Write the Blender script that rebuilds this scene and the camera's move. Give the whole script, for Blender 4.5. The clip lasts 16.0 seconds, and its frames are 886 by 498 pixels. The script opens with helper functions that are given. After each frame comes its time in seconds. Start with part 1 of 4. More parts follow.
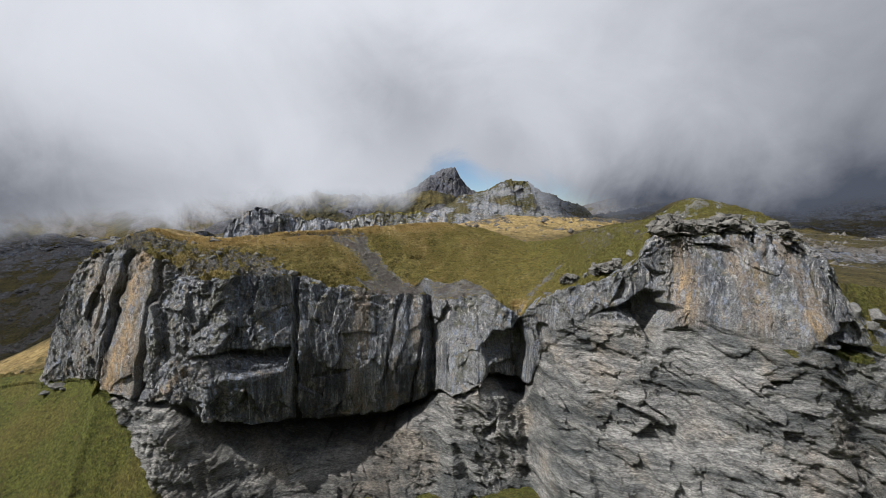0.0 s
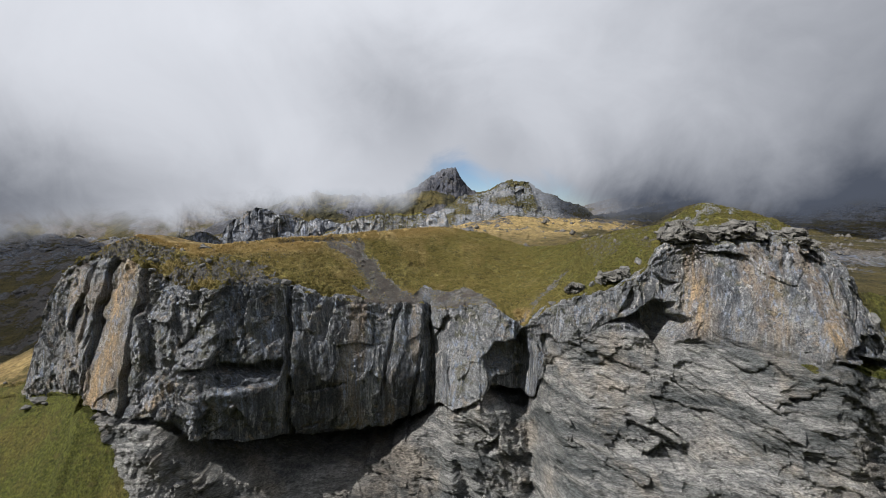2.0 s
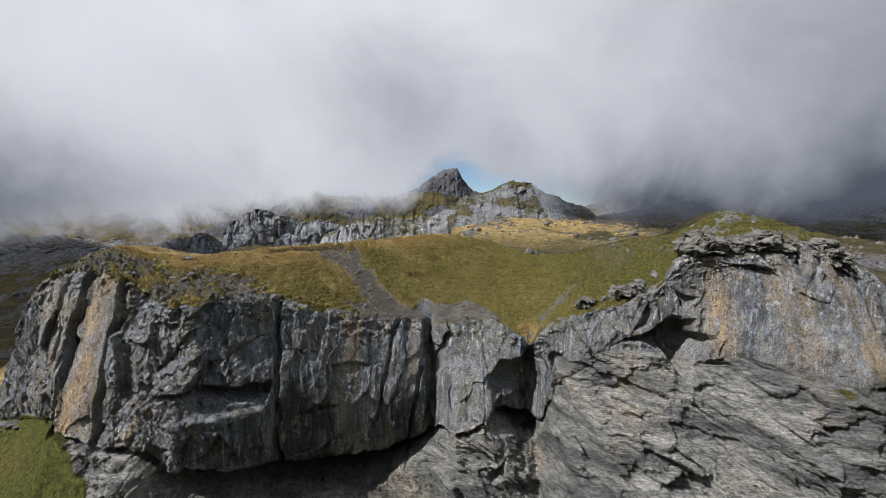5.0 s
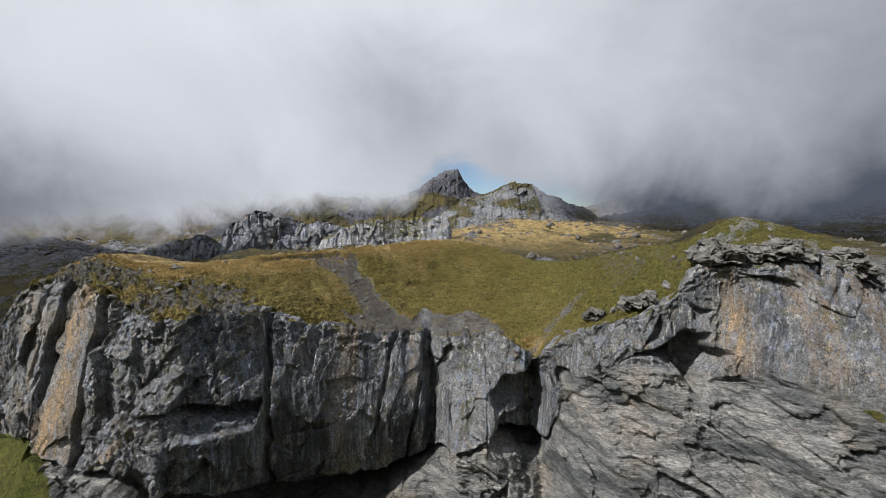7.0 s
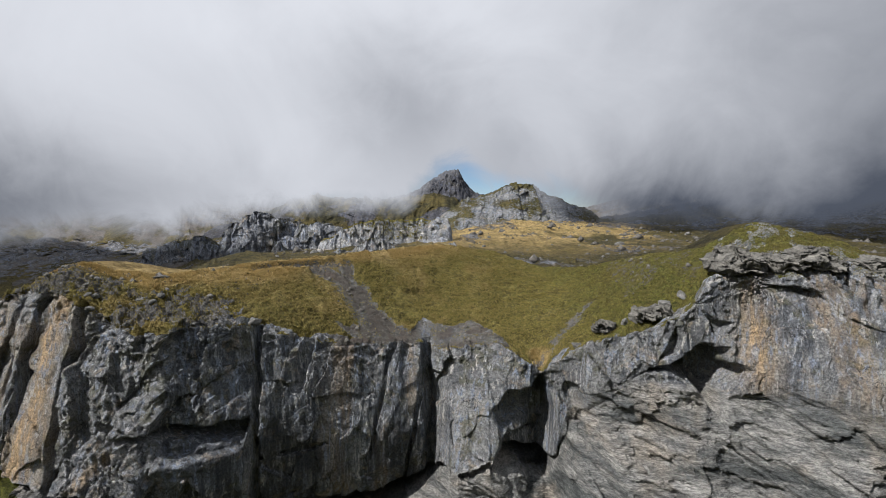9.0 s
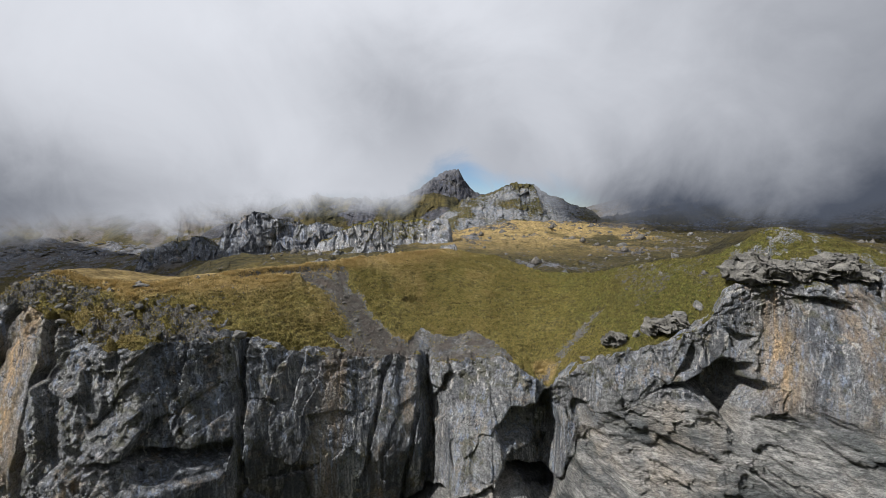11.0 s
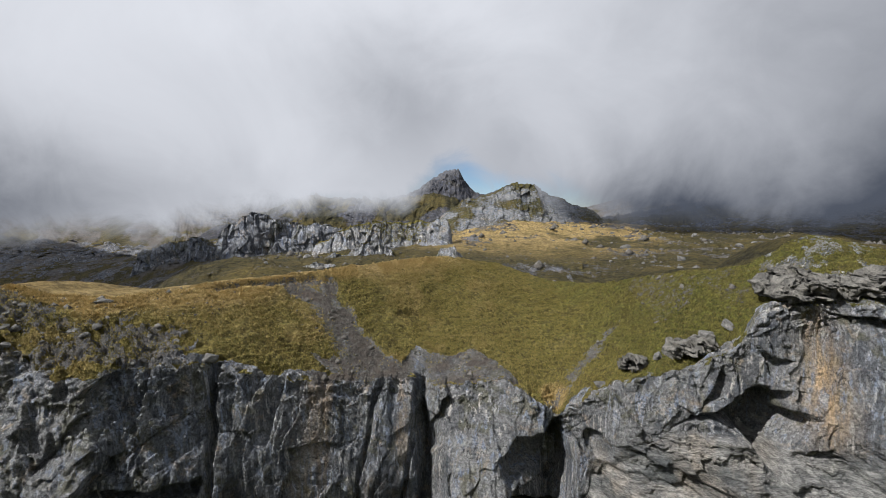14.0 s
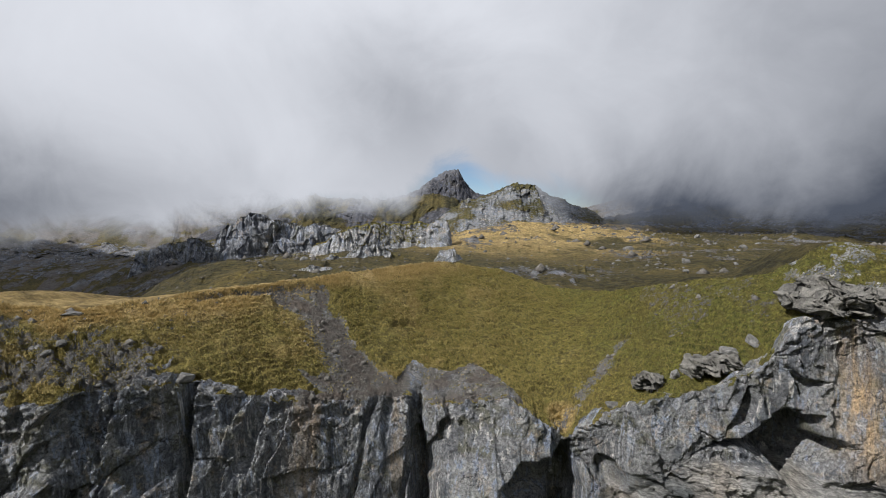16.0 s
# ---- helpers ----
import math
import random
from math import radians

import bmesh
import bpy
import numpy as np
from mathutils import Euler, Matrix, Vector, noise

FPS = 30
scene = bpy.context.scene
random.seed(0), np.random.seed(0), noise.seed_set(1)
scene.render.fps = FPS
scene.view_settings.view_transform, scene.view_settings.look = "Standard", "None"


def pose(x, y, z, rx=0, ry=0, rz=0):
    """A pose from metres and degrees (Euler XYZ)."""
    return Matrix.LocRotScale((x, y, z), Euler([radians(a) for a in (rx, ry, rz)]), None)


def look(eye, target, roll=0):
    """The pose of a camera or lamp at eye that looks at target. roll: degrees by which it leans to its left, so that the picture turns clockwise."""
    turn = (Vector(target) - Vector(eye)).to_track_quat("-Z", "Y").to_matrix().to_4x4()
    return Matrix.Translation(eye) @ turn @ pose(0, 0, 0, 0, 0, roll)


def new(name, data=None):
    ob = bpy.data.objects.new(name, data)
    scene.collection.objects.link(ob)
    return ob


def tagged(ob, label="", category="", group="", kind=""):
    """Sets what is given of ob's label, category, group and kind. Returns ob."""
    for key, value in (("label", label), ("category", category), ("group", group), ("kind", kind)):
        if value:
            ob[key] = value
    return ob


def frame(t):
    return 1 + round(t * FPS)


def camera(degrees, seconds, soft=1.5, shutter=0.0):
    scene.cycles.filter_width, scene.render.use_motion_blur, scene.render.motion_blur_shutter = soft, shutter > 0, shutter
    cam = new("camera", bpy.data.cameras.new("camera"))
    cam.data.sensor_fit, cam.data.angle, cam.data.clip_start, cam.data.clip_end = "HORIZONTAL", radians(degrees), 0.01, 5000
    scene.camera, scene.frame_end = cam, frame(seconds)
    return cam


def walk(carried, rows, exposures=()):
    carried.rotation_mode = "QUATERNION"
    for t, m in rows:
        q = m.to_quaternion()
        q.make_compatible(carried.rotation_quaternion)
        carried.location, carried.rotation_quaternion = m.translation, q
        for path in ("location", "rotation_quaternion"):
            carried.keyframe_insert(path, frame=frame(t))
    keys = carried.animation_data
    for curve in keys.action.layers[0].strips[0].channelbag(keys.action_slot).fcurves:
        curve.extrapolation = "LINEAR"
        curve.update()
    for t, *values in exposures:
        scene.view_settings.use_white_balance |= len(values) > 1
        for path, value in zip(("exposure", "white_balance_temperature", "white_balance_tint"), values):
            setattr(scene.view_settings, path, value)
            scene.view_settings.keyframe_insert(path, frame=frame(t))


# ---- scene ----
cam = camera(78.9, 16.0, soft=0.7)
METRES, EYE, TILT, LEAN, TURN = 32.0, 40.0, -4.0, 0.0, 0.0
ROWS = [
    (0.0, 0.0, 0.0, 0.0, -0.0, 0.0, 0.0),
    (0.5, -0.0, 0.0256, 0.0086, -0.0, 0.01, -0.0),
    (1.0, 0.0005, 0.0519, 0.0171, 0.01, 0.01, -0.01),
    (1.5, 0.0013, 0.079, 0.0251, 0.03, 0.01, -0.02),
    (2.0, 0.0021, 0.1062, 0.0336, 0.05, -0.01, -0.02),
    (2.5, 0.0023, 0.1339, 0.042, 0.08, -0.02, -0.02),
    (3.0, 0.0017, 0.161, 0.0505, 0.08, -0.04, -0.01),
    (3.5, 0.0029, 0.1883, 0.0579, 0.11, -0.02, -0.01),
    (4.0, 0.0033, 0.2156, 0.066, 0.15, -0.01, -0.0),
    (6.5, 0.0056, 0.3526, 0.1045, 0.28, 0.07, 0.05),
    (7.0, 0.0054, 0.3818, 0.1132, 0.29, 0.09, 0.05),
    (7.5, 0.0056, 0.4113, 0.1205, 0.31, 0.09, 0.06),
    (8.0, 0.0057, 0.4421, 0.1274, 0.32, 0.08, 0.05),
    (8.5, 0.0061, 0.4735, 0.1348, 0.34, 0.1, 0.05),
    (9.0, 0.0053, 0.5057, 0.141, 0.35, 0.11, 0.06),
    (11.5, 0.0099, 0.67, 0.1724, 0.37, 0.07, 0.1),
    (12.0, 0.011, 0.7034, 0.1784, 0.36, 0.06, 0.11),
    (12.5, 0.0125, 0.7366, 0.1849, 0.37, 0.04, 0.12),
    (13.0, 0.0135, 0.77, 0.1909, 0.38, 0.06, 0.12),
    (13.5, 0.0155, 0.8036, 0.1969, 0.39, 0.06, 0.12),
    (14.0, 0.0166, 0.8368, 0.2031, 0.39, 0.06, 0.13),
    (14.5, 0.0172, 0.8704, 0.2096, 0.39, 0.06, 0.14),
    (15.0, 0.018, 0.9042, 0.2152, 0.39, 0.07, 0.13),
    (15.5, 0.0201, 0.9386, 0.2205, 0.39, 0.09, 0.15),
    (16.0, 0.0214, 0.9721, 0.2265, 0.38, 0.08, 0.14),
]
walk(cam, [(t, pose(0, 0, EYE, TILT, LEAN, TURN) @ pose(METRES * x, METRES * y, METRES * z, 90 + pitch, roll, yaw)) for t, x, y, z, yaw, pitch, roll in ROWS])

# ---- light ----
SUN_WAY = Vector((-0.60, -0.33, 0.73)).normalized()      # towards the sun
world = bpy.data.worlds.new("sky")
scene.world = world
world.use_nodes = True
wn, wl = world.node_tree.nodes, world.node_tree.links
sky = wn.new("ShaderNodeTexSky")
sky.sky_type = "NISHITA"
sky.sun_disc = False
sky.sun_elevation = math.asin(SUN_WAY.z)
sky.sun_rotation = math.atan2(SUN_WAY.x, SUN_WAY.y)
sky.altitude = 2400
sky.air_density, sky.dust_density, sky.ozone_density = 0.8, 0.0, 3.0
# broken cloud over the blue sky, open in the north above the pass
wn["Background"].inputs["Strength"].default_value = 0.088
w_dir = wn.new("ShaderNodeTexCoord")
w_noise = wn.new("ShaderNodeTexNoise")
w_noise.inputs["Scale"].default_value, w_noise.inputs["Detail"].default_value = 2.2, 6
wl.new(w_dir.outputs["Generated"], w_noise.inputs["Vector"])
w_gap = wn.new("ShaderNodeVectorMath")
w_gap.operation = "DISTANCE"
w_gap.inputs[1].default_value = (0.09, 0.99, 0.06)
wl.new(w_dir.outputs["Generated"], w_gap.inputs[0])
w_cover = wn.new("ShaderNodeMapRange")
w_cover.inputs[1].default_value, w_cover.inputs[2].default_value = 0.28, 0.42
wl.new(w_noise.outputs[0], w_cover.inputs[0])
w_open = wn.new("ShaderNodeMapRange")
w_open.inputs[1].default_value, w_open.inputs[2].default_value = 0.06, 0.24
wl.new(w_gap.outputs["Value"], w_open.inputs[0])
w_both = wn.new("ShaderNodeMath")
w_both.operation = "MULTIPLY"
wl.new(w_cover.outputs[0], w_both.inputs[0])
wl.new(w_open.outputs[0], w_both.inputs[1])
w_mix = wn.new("ShaderNodeMix")
w_mix.data_type = "RGBA"
# an overcast sky is brightest overhead
w_up = wn.new("ShaderNodeSeparateXYZ")
wl.new(w_dir.outputs["Generated"], w_up.inputs[0])
w_grey = wn.new("ShaderNodeMapRange")
w_grey.inputs[1].default_value, w_grey.inputs[2].default_value, w_grey.inputs[3].default_value, w_grey.inputs[4].default_value = 0.0, 1.0, 2.6, 8.0
wl.new(w_up.outputs["Z"], w_grey.inputs[0])
w_tint = wn.new("ShaderNodeVectorMath")
w_tint.operation = "SCALE"
w_tint.inputs[0].default_value = (0.96, 1.0, 1.07)
wl.new(w_grey.outputs[0], w_tint.inputs["Scale"])
wl.new(w_tint.outputs[0], w_mix.inputs[7])
wl.new(w_both.outputs[0], w_mix.inputs[0])
wl.new(sky.outputs["Color"], w_mix.inputs[6])
wl.new(w_mix.outputs[2], wn["Background"].inputs["Color"])
sun = new("sun", bpy.data.lights.new("sun", "SUN"))
sun.data.energy, sun.data.angle, sun.data.color = 6.2, radians(0.6), (1.0, 0.95, 0.87)
sun.matrix_world = look(SUN_WAY * 500, (0, 0, 0))
scene.view_settings.exposure = 0.0


# ---- noise on arrays ----
def hash01(ix, iy, iz, seed):
    h = (ix.astype(np.int64) * 374761393 + iy.astype(np.int64) * 668265263 + iz.astype(np.int64) * 2147483647 + seed * 974634777) & 0xFFFFFFFF
    h = ((h ^ (h >> 13)) * 1274126177) & 0xFFFFFFFF
    h = ((h ^ (h >> 16)) * 2246822519) & 0xFFFFFFFF
    return ((h ^ (h >> 15)) & 0xFFFFFF) / float(0xFFFFFF)


def vnoise(x, y, z, seed=0):
    """Smooth value noise, -1 to 1."""
    x, y, z = np.broadcast_arrays(x, y, z)
    ix, iy, iz = np.floor(x), np.floor(y), np.floor(z)
    fx, fy, fz = x - ix, y - iy, z - iz
    fx, fy, fz = (f * f * f * (f * (f * 6 - 15) + 10) for f in (fx, fy, fz))
    out = 0
    for dx in (0, 1):
        for dy in (0, 1):
            for dz in (0, 1):
                w = (fx if dx else 1 - fx) * (fy if dy else 1 - fy) * (fz if dz else 1 - fz)
                out = out + w * hash01(ix + dx, iy + dy, iz + dz, seed)
    return out * 2 - 1


def fbm(x, y, z, octaves=4, seed=0, gain=0.5):
    out, amp, total, f = 0, 1.0, 0.0, 1.0
    for k in range(octaves):
        out = out + amp * vnoise(x * f + 17.3 * k, y * f - 9.1 * k, z * f + 4.7 * k, seed + k)
        total, amp, f = total + amp, amp * gain, f * 2.03
    return out / total


def ridged(x, y, z, octaves=4, seed=0):
    out, amp, total, f = 0, 1.0, 0.0, 1.0
    for k in range(octaves):
        out = out + amp * (1 - 2 * np.abs(vnoise(x * f + 5.1 * k, y * f + 3.3 * k, z * f, seed + k)))
        total, amp, f = total + amp, amp * 0.5, f * 2.1
    return out / total


def facets(p, q, seed=0, lean=1.0):
    """Broken planes: every cell of a jittered grid has its own tilt and step. Returns relief and distance to the joints."""
    ip, iq = np.floor(p), np.floor(q)
    best, second = np.full(p.shape, 9.0), np.full(p.shape, 9.0)
    relief = np.zeros(p.shape)
    for dp in (-1, 0, 1):
        for dq in (-1, 0, 1):
            cp, cq, zero = ip + dp, iq + dq, np.zeros(p.shape)
            ox, oy = cp + hash01(cp, cq, zero, seed), cq + hash01(cp, cq, zero + 1, seed)
            d = np.hypot(p - ox, q - oy)
            near = d < best
            second = np.where(near, best, np.minimum(second, d))
            tilt = ((hash01(cp, cq, zero + 2, seed) - 0.5) * (p - ox) + (hash01(cp, cq, zero + 3, seed) - 0.5) * (q - oy)) * 2 * lean
            relief = np.where(near, tilt + hash01(cp, cq, zero + 4, seed) - 0.5, relief)
            best = np.where(near, d, best)
    return relief, second - best


def step(a, b, v):
    t = np.clip((v - a) / (b - a), 0, 1)
    return t * t * (3 - 2 * t)


def curve(x, *points):
    """A soft line through a few (x, value) pairs."""
    px, pv = zip(*points)
    return (np.interp(x - 0.35, px, pv) + np.interp(x, px, pv) * 2 + np.interp(x + 0.35, px, pv)) / 4


# ---- plan of the cliff: lines along x ----
def rim_z(x):
    return curve(x, (-170, 8), (-75, 13), (-61, 15.6), (-59, 17.5), (-58, 20.5), (-57, 24.0), (-55.8, 28.0), (-54, 31.0), (-52, 33.0), (-50.5, 33.9), (-47, 34.4), (-43.5, 34.8), (-40, 34.2), (-38, 33.2), (-36, 32.2),
                 (-33, 31.2), (-28, 31.2), (-24, 31.3), (-21.6, 31.2), (-20.4, 30.6), (-18, 29.6), (-14, 28.4), (-8, 27.3), (-3, 26.9), (-1.8, 26.2), (1, 26.5), (4, 27.0), (6.5, 27.4), (9, 26.3), (11.0, 24.9), (11.8, 24.4),
                 (12.6, 25.2), (14.5, 27.4), (18, 29.2), (23, 30.6), (25, 31.4), (27.2, 33.4), (28.0, 35.2), (29, 36.4), (30.3, 36.4), (33, 36.4), (37, 36.6), (40, 36.9), (43, 36.8), (46.5, 36.0), (49, 34.6), (50.6, 32.2),
                 (52, 28.9), (53.2, 25.4), (54.2, 23.4), (57, 22.5), (62, 21), (75, 19), (170, 15))


def rim_y(x):
    return curve(x, (-170, 85), (-75, 84), (-61, 80), (-57, 78.6), (-52, 78.2), (-49, 77.5), (-46.5, 76), (-43.5, 74), (-40, 73.0), (-36, 71.4), (-33, 70.4), (-28, 70.8),
                 (-24, 72.6), (-20.5, 75.0), (-14, 78.2), (-8, 81.4), (-3, 83.8), (-1.8, 84.6), (0.8, 82.4), (4, 82), (6.5, 81.5), (9, 80.6), (11.8, 79.4), (14.5, 77.4), (18, 75.5), (23, 74.8),
                 (28, 74.2), (30.5, 73.8), (33, 73.6), (37, 73.0), (40, 71.8), (43, 70.9), (46.5, 70.2), (49, 70), (51, 70), (53, 70), (54.5, 71), (57, 73), (62, 75), (75, 80), (170, 85))


def lip_z(x):
    return curve(x, (-170, 7), (-75, 12), (-61, 14.8), (-57, 15.2), (-52, 16.4), (-47, 17.2), (-45, 17.0), (-39.3, 15.7), (-33.8, 16.5), (-30, 14), (-25.4, 12.2), (-18, 10.5),
                 (-8, 9.5), (-3, 11), (-1.2, 12.4), (1.3, 13.5), (7, 15.5), (12.4, 14), (13.0, 14.4), (14.6, 20.5), (18.3, 24.0), (22, 25.2), (25, 25.0), (28, 24.2), (32.5, 24.4), (38, 24.6),
                 (43, 23.5), (48.7, 23.9), (51.5, 23.6), (53.5, 22.9), (54.5, 22.3), (57, 21.5), (62, 20), (75, 18), (170, 14))


def lip_y(x):
    return curve(x, (-170, 84), (-75, 82), (-61, 78.5), (-57, 75.6), (-52.5, 74.8), (-49, 72.5), (-46.5, 71), (-44.8, 68.7), (-39.3, 67.4), (-33.8, 64.8), (-30, 66), (-25.4, 69.8),
                 (-18, 75.5), (-12, 78.5), (-8, 80.5), (-3, 82), (-1.2, 81), (1.3, 76.4), (4.8, 75.8), (8, 76.4), (11, 78), (12.5, 79), (13.5, 78), (16, 75), (18, 74), (24, 73), (28, 73),
                 (30, 72.5), (33, 71), (36.8, 67.6), (43.9, 63), (46.5, 63.4), (48.7, 64.6), (51.5, 65.8), (53.5, 67), (57, 67.5), (62, 68), (75, 73), (170, 84))


def undercut(x):
    return curve(x, (-56, 0), (-46, 0), (-44.8, 1.2), (-39, 1.5), (-35, 2), (-30, 7), (-24, 11), (-14, 10.5), (-8, 7), (-3, 4), (0, 1.5), (4, 1.4), (8, 3.5), (12.5, 5), (13.5, 0.6), (14.5, 0),
                 (16, 0), (38, 0), (44, 0), (46, 1.2), (49, 2.6), (52, 2.4), (53.5, 0))


def gap(x):
    """Height of the hollow under the overhang."""
    return curve(x, (-46, 0.4), (-44.5, 0.9), (-39, 0.9), (-36, 1.2), (-33, 2.4), (-30, 4.0), (-24, 5.6), (-18, 6.0), (-12, 5.2), (-8, 3.6), (-3, 1.6), (0, 0.9), (4, 1.0), (7, 1.6), (9, 2.6), (12.3, 3.4),
                 (13.6, 0.8), (46, 0.6), (48, 1.4), (51, 1.6), (53.5, 0.4))


def apron_ahead(x):
    """How far the top of the apron stands out from the lip."""
    return curve(x, (-50, 0), (-38, 0.6), (-33, 0.4), (-28, 0.8), (-25, 1.4), (-18, 2.2), (-8, 3.8), (-4, 3.6), (-1, 1.5), (3, 0.2), (8, -0.8), (12.4, -1.0), (13.6, 0), (24, 0), (30, 0), (33, 0.6), (36, 1.2), (44, 1.2), (48, 0.2), (60, 0))


def apron_run(x):
    return curve(x, (-170, 1.5), (-60, 1.3), (-48, 0.9), (-44, 0.6), (-33, 0.5), (-28, 0.8), (-24, 1.0), (-14, 1.3), (-5, 1.1), (-1, 0.7), (2, 0.45), (7, 0.4), (14, 0.6), (20, 0.6),
                 (29, 0.75), (36, 0.6), (43, 0.3), (50, 0.4), (57, 0.9), (75, 1.3), (170, 1.5))


def crest_y(x):
    return curve(x, (-170, 95), (-75, 95), (-61, 89), (-57, 84), (-54, 82.4), (-51, 81.6), (-46, 81), (-43, 80.5), (-40, 81.5), (-35, 83), (-26, 89), (-17, 97), (-8, 105), (0, 111), (8, 113), (17, 112), (22, 100),
                 (27.6, 89), (33, 85), (38, 83.6), (43, 82), (47, 80), (50, 78), (55, 77), (62, 82), (170, 90))


def crest_z(x):
    return curve(x, (-170, 0), (-75, 10), (-61, 14.6), (-59, 16.8), (-58, 19.5), (-56, 26), (-54, 30), (-52, 33), (-48.5, 35.9), (-46, 36.8), (-43.6, 37.5), (-41.5, 37.0), (-39, 36.2), (-35, 35.8), (-30, 36.1), (-26, 36.5), (-17, 36.9), (-8, 37.5), (0, 37.8), (8, 36.5),
                 (17, 33.6), (22, 34.9), (27.6, 37.8), (31, 38.3), (33, 39.0), (35, 40.2), (37.2, 41.8), (38.4, 42.3), (40, 41.9), (43, 41.1), (47, 39.9), (49, 38.2), (51.5, 34.5), (53.5, 31), (57, 29.5), (62, 29), (75, 27), (170, 15))


# distant ground: heights by direction (x / y), one line for each distance
WAYS = (-1.4, -0.8, -0.6, -0.45, -0.3, -0.15, 0.0, 0.12, 0.25, 0.4, 0.6, 0.8, 1.4)
FAR = (
    (125, (0, 5, 20, 28, 31, 32, 33, 30, 28, 30, 28, 26, 20)),
    (160, (-12, -10, 12, 24, 27, 28, 28, 26, 25, 26, 25, 22, 18)),
    (200, (-25, -25, 2, 20, 27, 28, 26.5, 26, 25, 26, 25, 22, 18)),
    (300, (-50, -50, -20, 10, 22, 24, 24, 24, 24, 25, 25, 22, 18)),
    (450, (-70, -74, -40, -4, 10, 14, 20, 25, 24, 24, 26, 25, 25)),
    (620, (-62, -62, -38, -12, -2, 2, 20, 24, 22, 20, 26, 28, 30)),
    (755, (-20, -22, -12, -10, -8, 0, 14, 18, 18, 22, 32, 38, 40)),
    (950, (30, 30, 30, 14, 10, 10, 14, 20, 24, 40, 70, 80, 90)),
    (1400, (180, 180, 150, 60, 40, 30, 30, 30, 40, 100, 160, 180, 180)),
    (2600, (300, 300, 260, 100, 60, 50, 50, 40, 60, 160, 250, 300, 300)),
)


def far_z(way, y):
    lines = np.array([np.interp(way, WAYS, zs) for _, zs in FAR])
    ys = np.array([d for d, _ in FAR], float)
    k = np.clip(np.searchsorted(ys, y.ravel()) - 1, 0, len(ys) - 2).reshape(y.shape)
    t = np.clip((y - ys[k]) / (ys[k + 1] - ys[k]), 0, 1)
    col = np.broadcast_to(np.arange(y.shape[1])[None, :], y.shape)
    return lines[k, col] * (1 - t) + lines[k + 1, col] * t


# ---- the sheet: one column for each x, rows from the valley up the face and back to the mountains ----
COLS = np.concatenate([np.linspace(-170, -106, 22), np.linspace(-104, -62.5, 84), np.linspace(-62, 62, 1180), np.linspace(62.5, 104, 84), np.linspace(106, 170, 22)])
X = COLS[None, :]
rocky = step(-60, -58, COLS) * (1 - step(53, 55, COLS))
ZR, YR, ZL, YL = rim_z(COLS), rim_y(COLS), lip_z(COLS), lip_y(COLS)
ZL0 = ZL
ZR = ZR + rocky * (0.45 * fbm(COLS / 2.2, 0, 0.3, 3, 13) + 0.35 * facets(COLS / 1.1, COLS * 0, 14)[0])
ZL = ZL + rocky * (0.5 * fbm(COLS / 2.5, 0, 2.3, 4, 15) + 0.3 * facets(COLS / 1.4, COLS * 0, 16)[0])
CUT, RUN, GAP, AHEAD, CY, CZ = undercut(COLS), apron_run(COLS), gap(COLS), apron_ahead(COLS), crest_y(COLS), crest_z(COLS)
FOOT = 1.0


def face():
    """Bare rock from the foot of the apron over the undercut to the rim."""
    z1 = FOOT + (ZL - GAP - FOOT) * np.linspace(0, 1, 130)[:, None]
    mid = np.linspace(0.03, 0.97, 30)[:, None]
    z2 = ZL - GAP + GAP * mid
    up = np.linspace(0, 1, 190)[:, None]
    z3 = ZL + (ZR - ZL) * up
    y1 = YL - AHEAD - (ZL0 - GAP - z1) * RUN
    y2 = YL - AHEAD + (AHEAD + CUT) * step(0.0, 0.2, mid) - CUT * step(0.72, 1.0, mid)
    y3 = YL + (YR - YL) * up ** 1.3
    z = np.concatenate([z1, z2, z3])
    return np.broadcast_to(X, z.shape).copy(), np.concatenate([y1, y2, y3]), z


fx, fy, fz = face()
blend = curve(COLS, (-60, 0.25), (12.6, 0.25), (14, 2.5), (19, 2.0), (21.5, 0.3), (32.5, 0.3), (35, 1.8), (45, 1.8), (47, 0.3))
above = step(-0.8 * blend, 1.2 * blend, fz - ZL)       # 1 on the upper cliff, 0 on the apron
height = np.clip((fz - ZL) / np.maximum(ZR - ZL, 0.5), 0, 1)
bare = step(-60.5, -58.6, fx) * (1 - above * step(53.6, 55.2, fx)) * (1 - step(62, 68, fx + 0.6 * (fz - 15)))     # rock against the grassy flanks


def groove(x0, z0, x1, z1, wide, deep, soft=0.5):
    """A joint that runs from one point of the face to another."""
    wob = 0.5 * fbm(fz * 0.4, fx * 0.1, 0, 3, 71)
    t = np.clip((fz - z0) / (z1 - z0), 0, 1)
    d = np.abs(fx - (x0 + (x1 - x0) * t) - wob)
    return deep * (1 - step(wide * (1 - soft), wide, d)) * step(min(z0, z1) - 1.0, min(z0, z1) + 0.5, fz) * (1 - step(max(z0, z1) - 0.3, max(z0, z1) + 1.5, fz))


def hollow(x, z, rx, rz, deep, turn=0.0, edge=0.3):
    c, s = math.cos(radians(turn)), math.sin(radians(turn))
    p, q = (fx - x) * c + (fz - z) * s, -(fx - x) * s + (fz - z) * c
    d = np.hypot(p / rx, q / rz) + 0.25 * fbm(fx * 0.6, fz * 0.6, 3.3, 3, 45)
    return deep * (1 - step(1 - edge, 1, d))


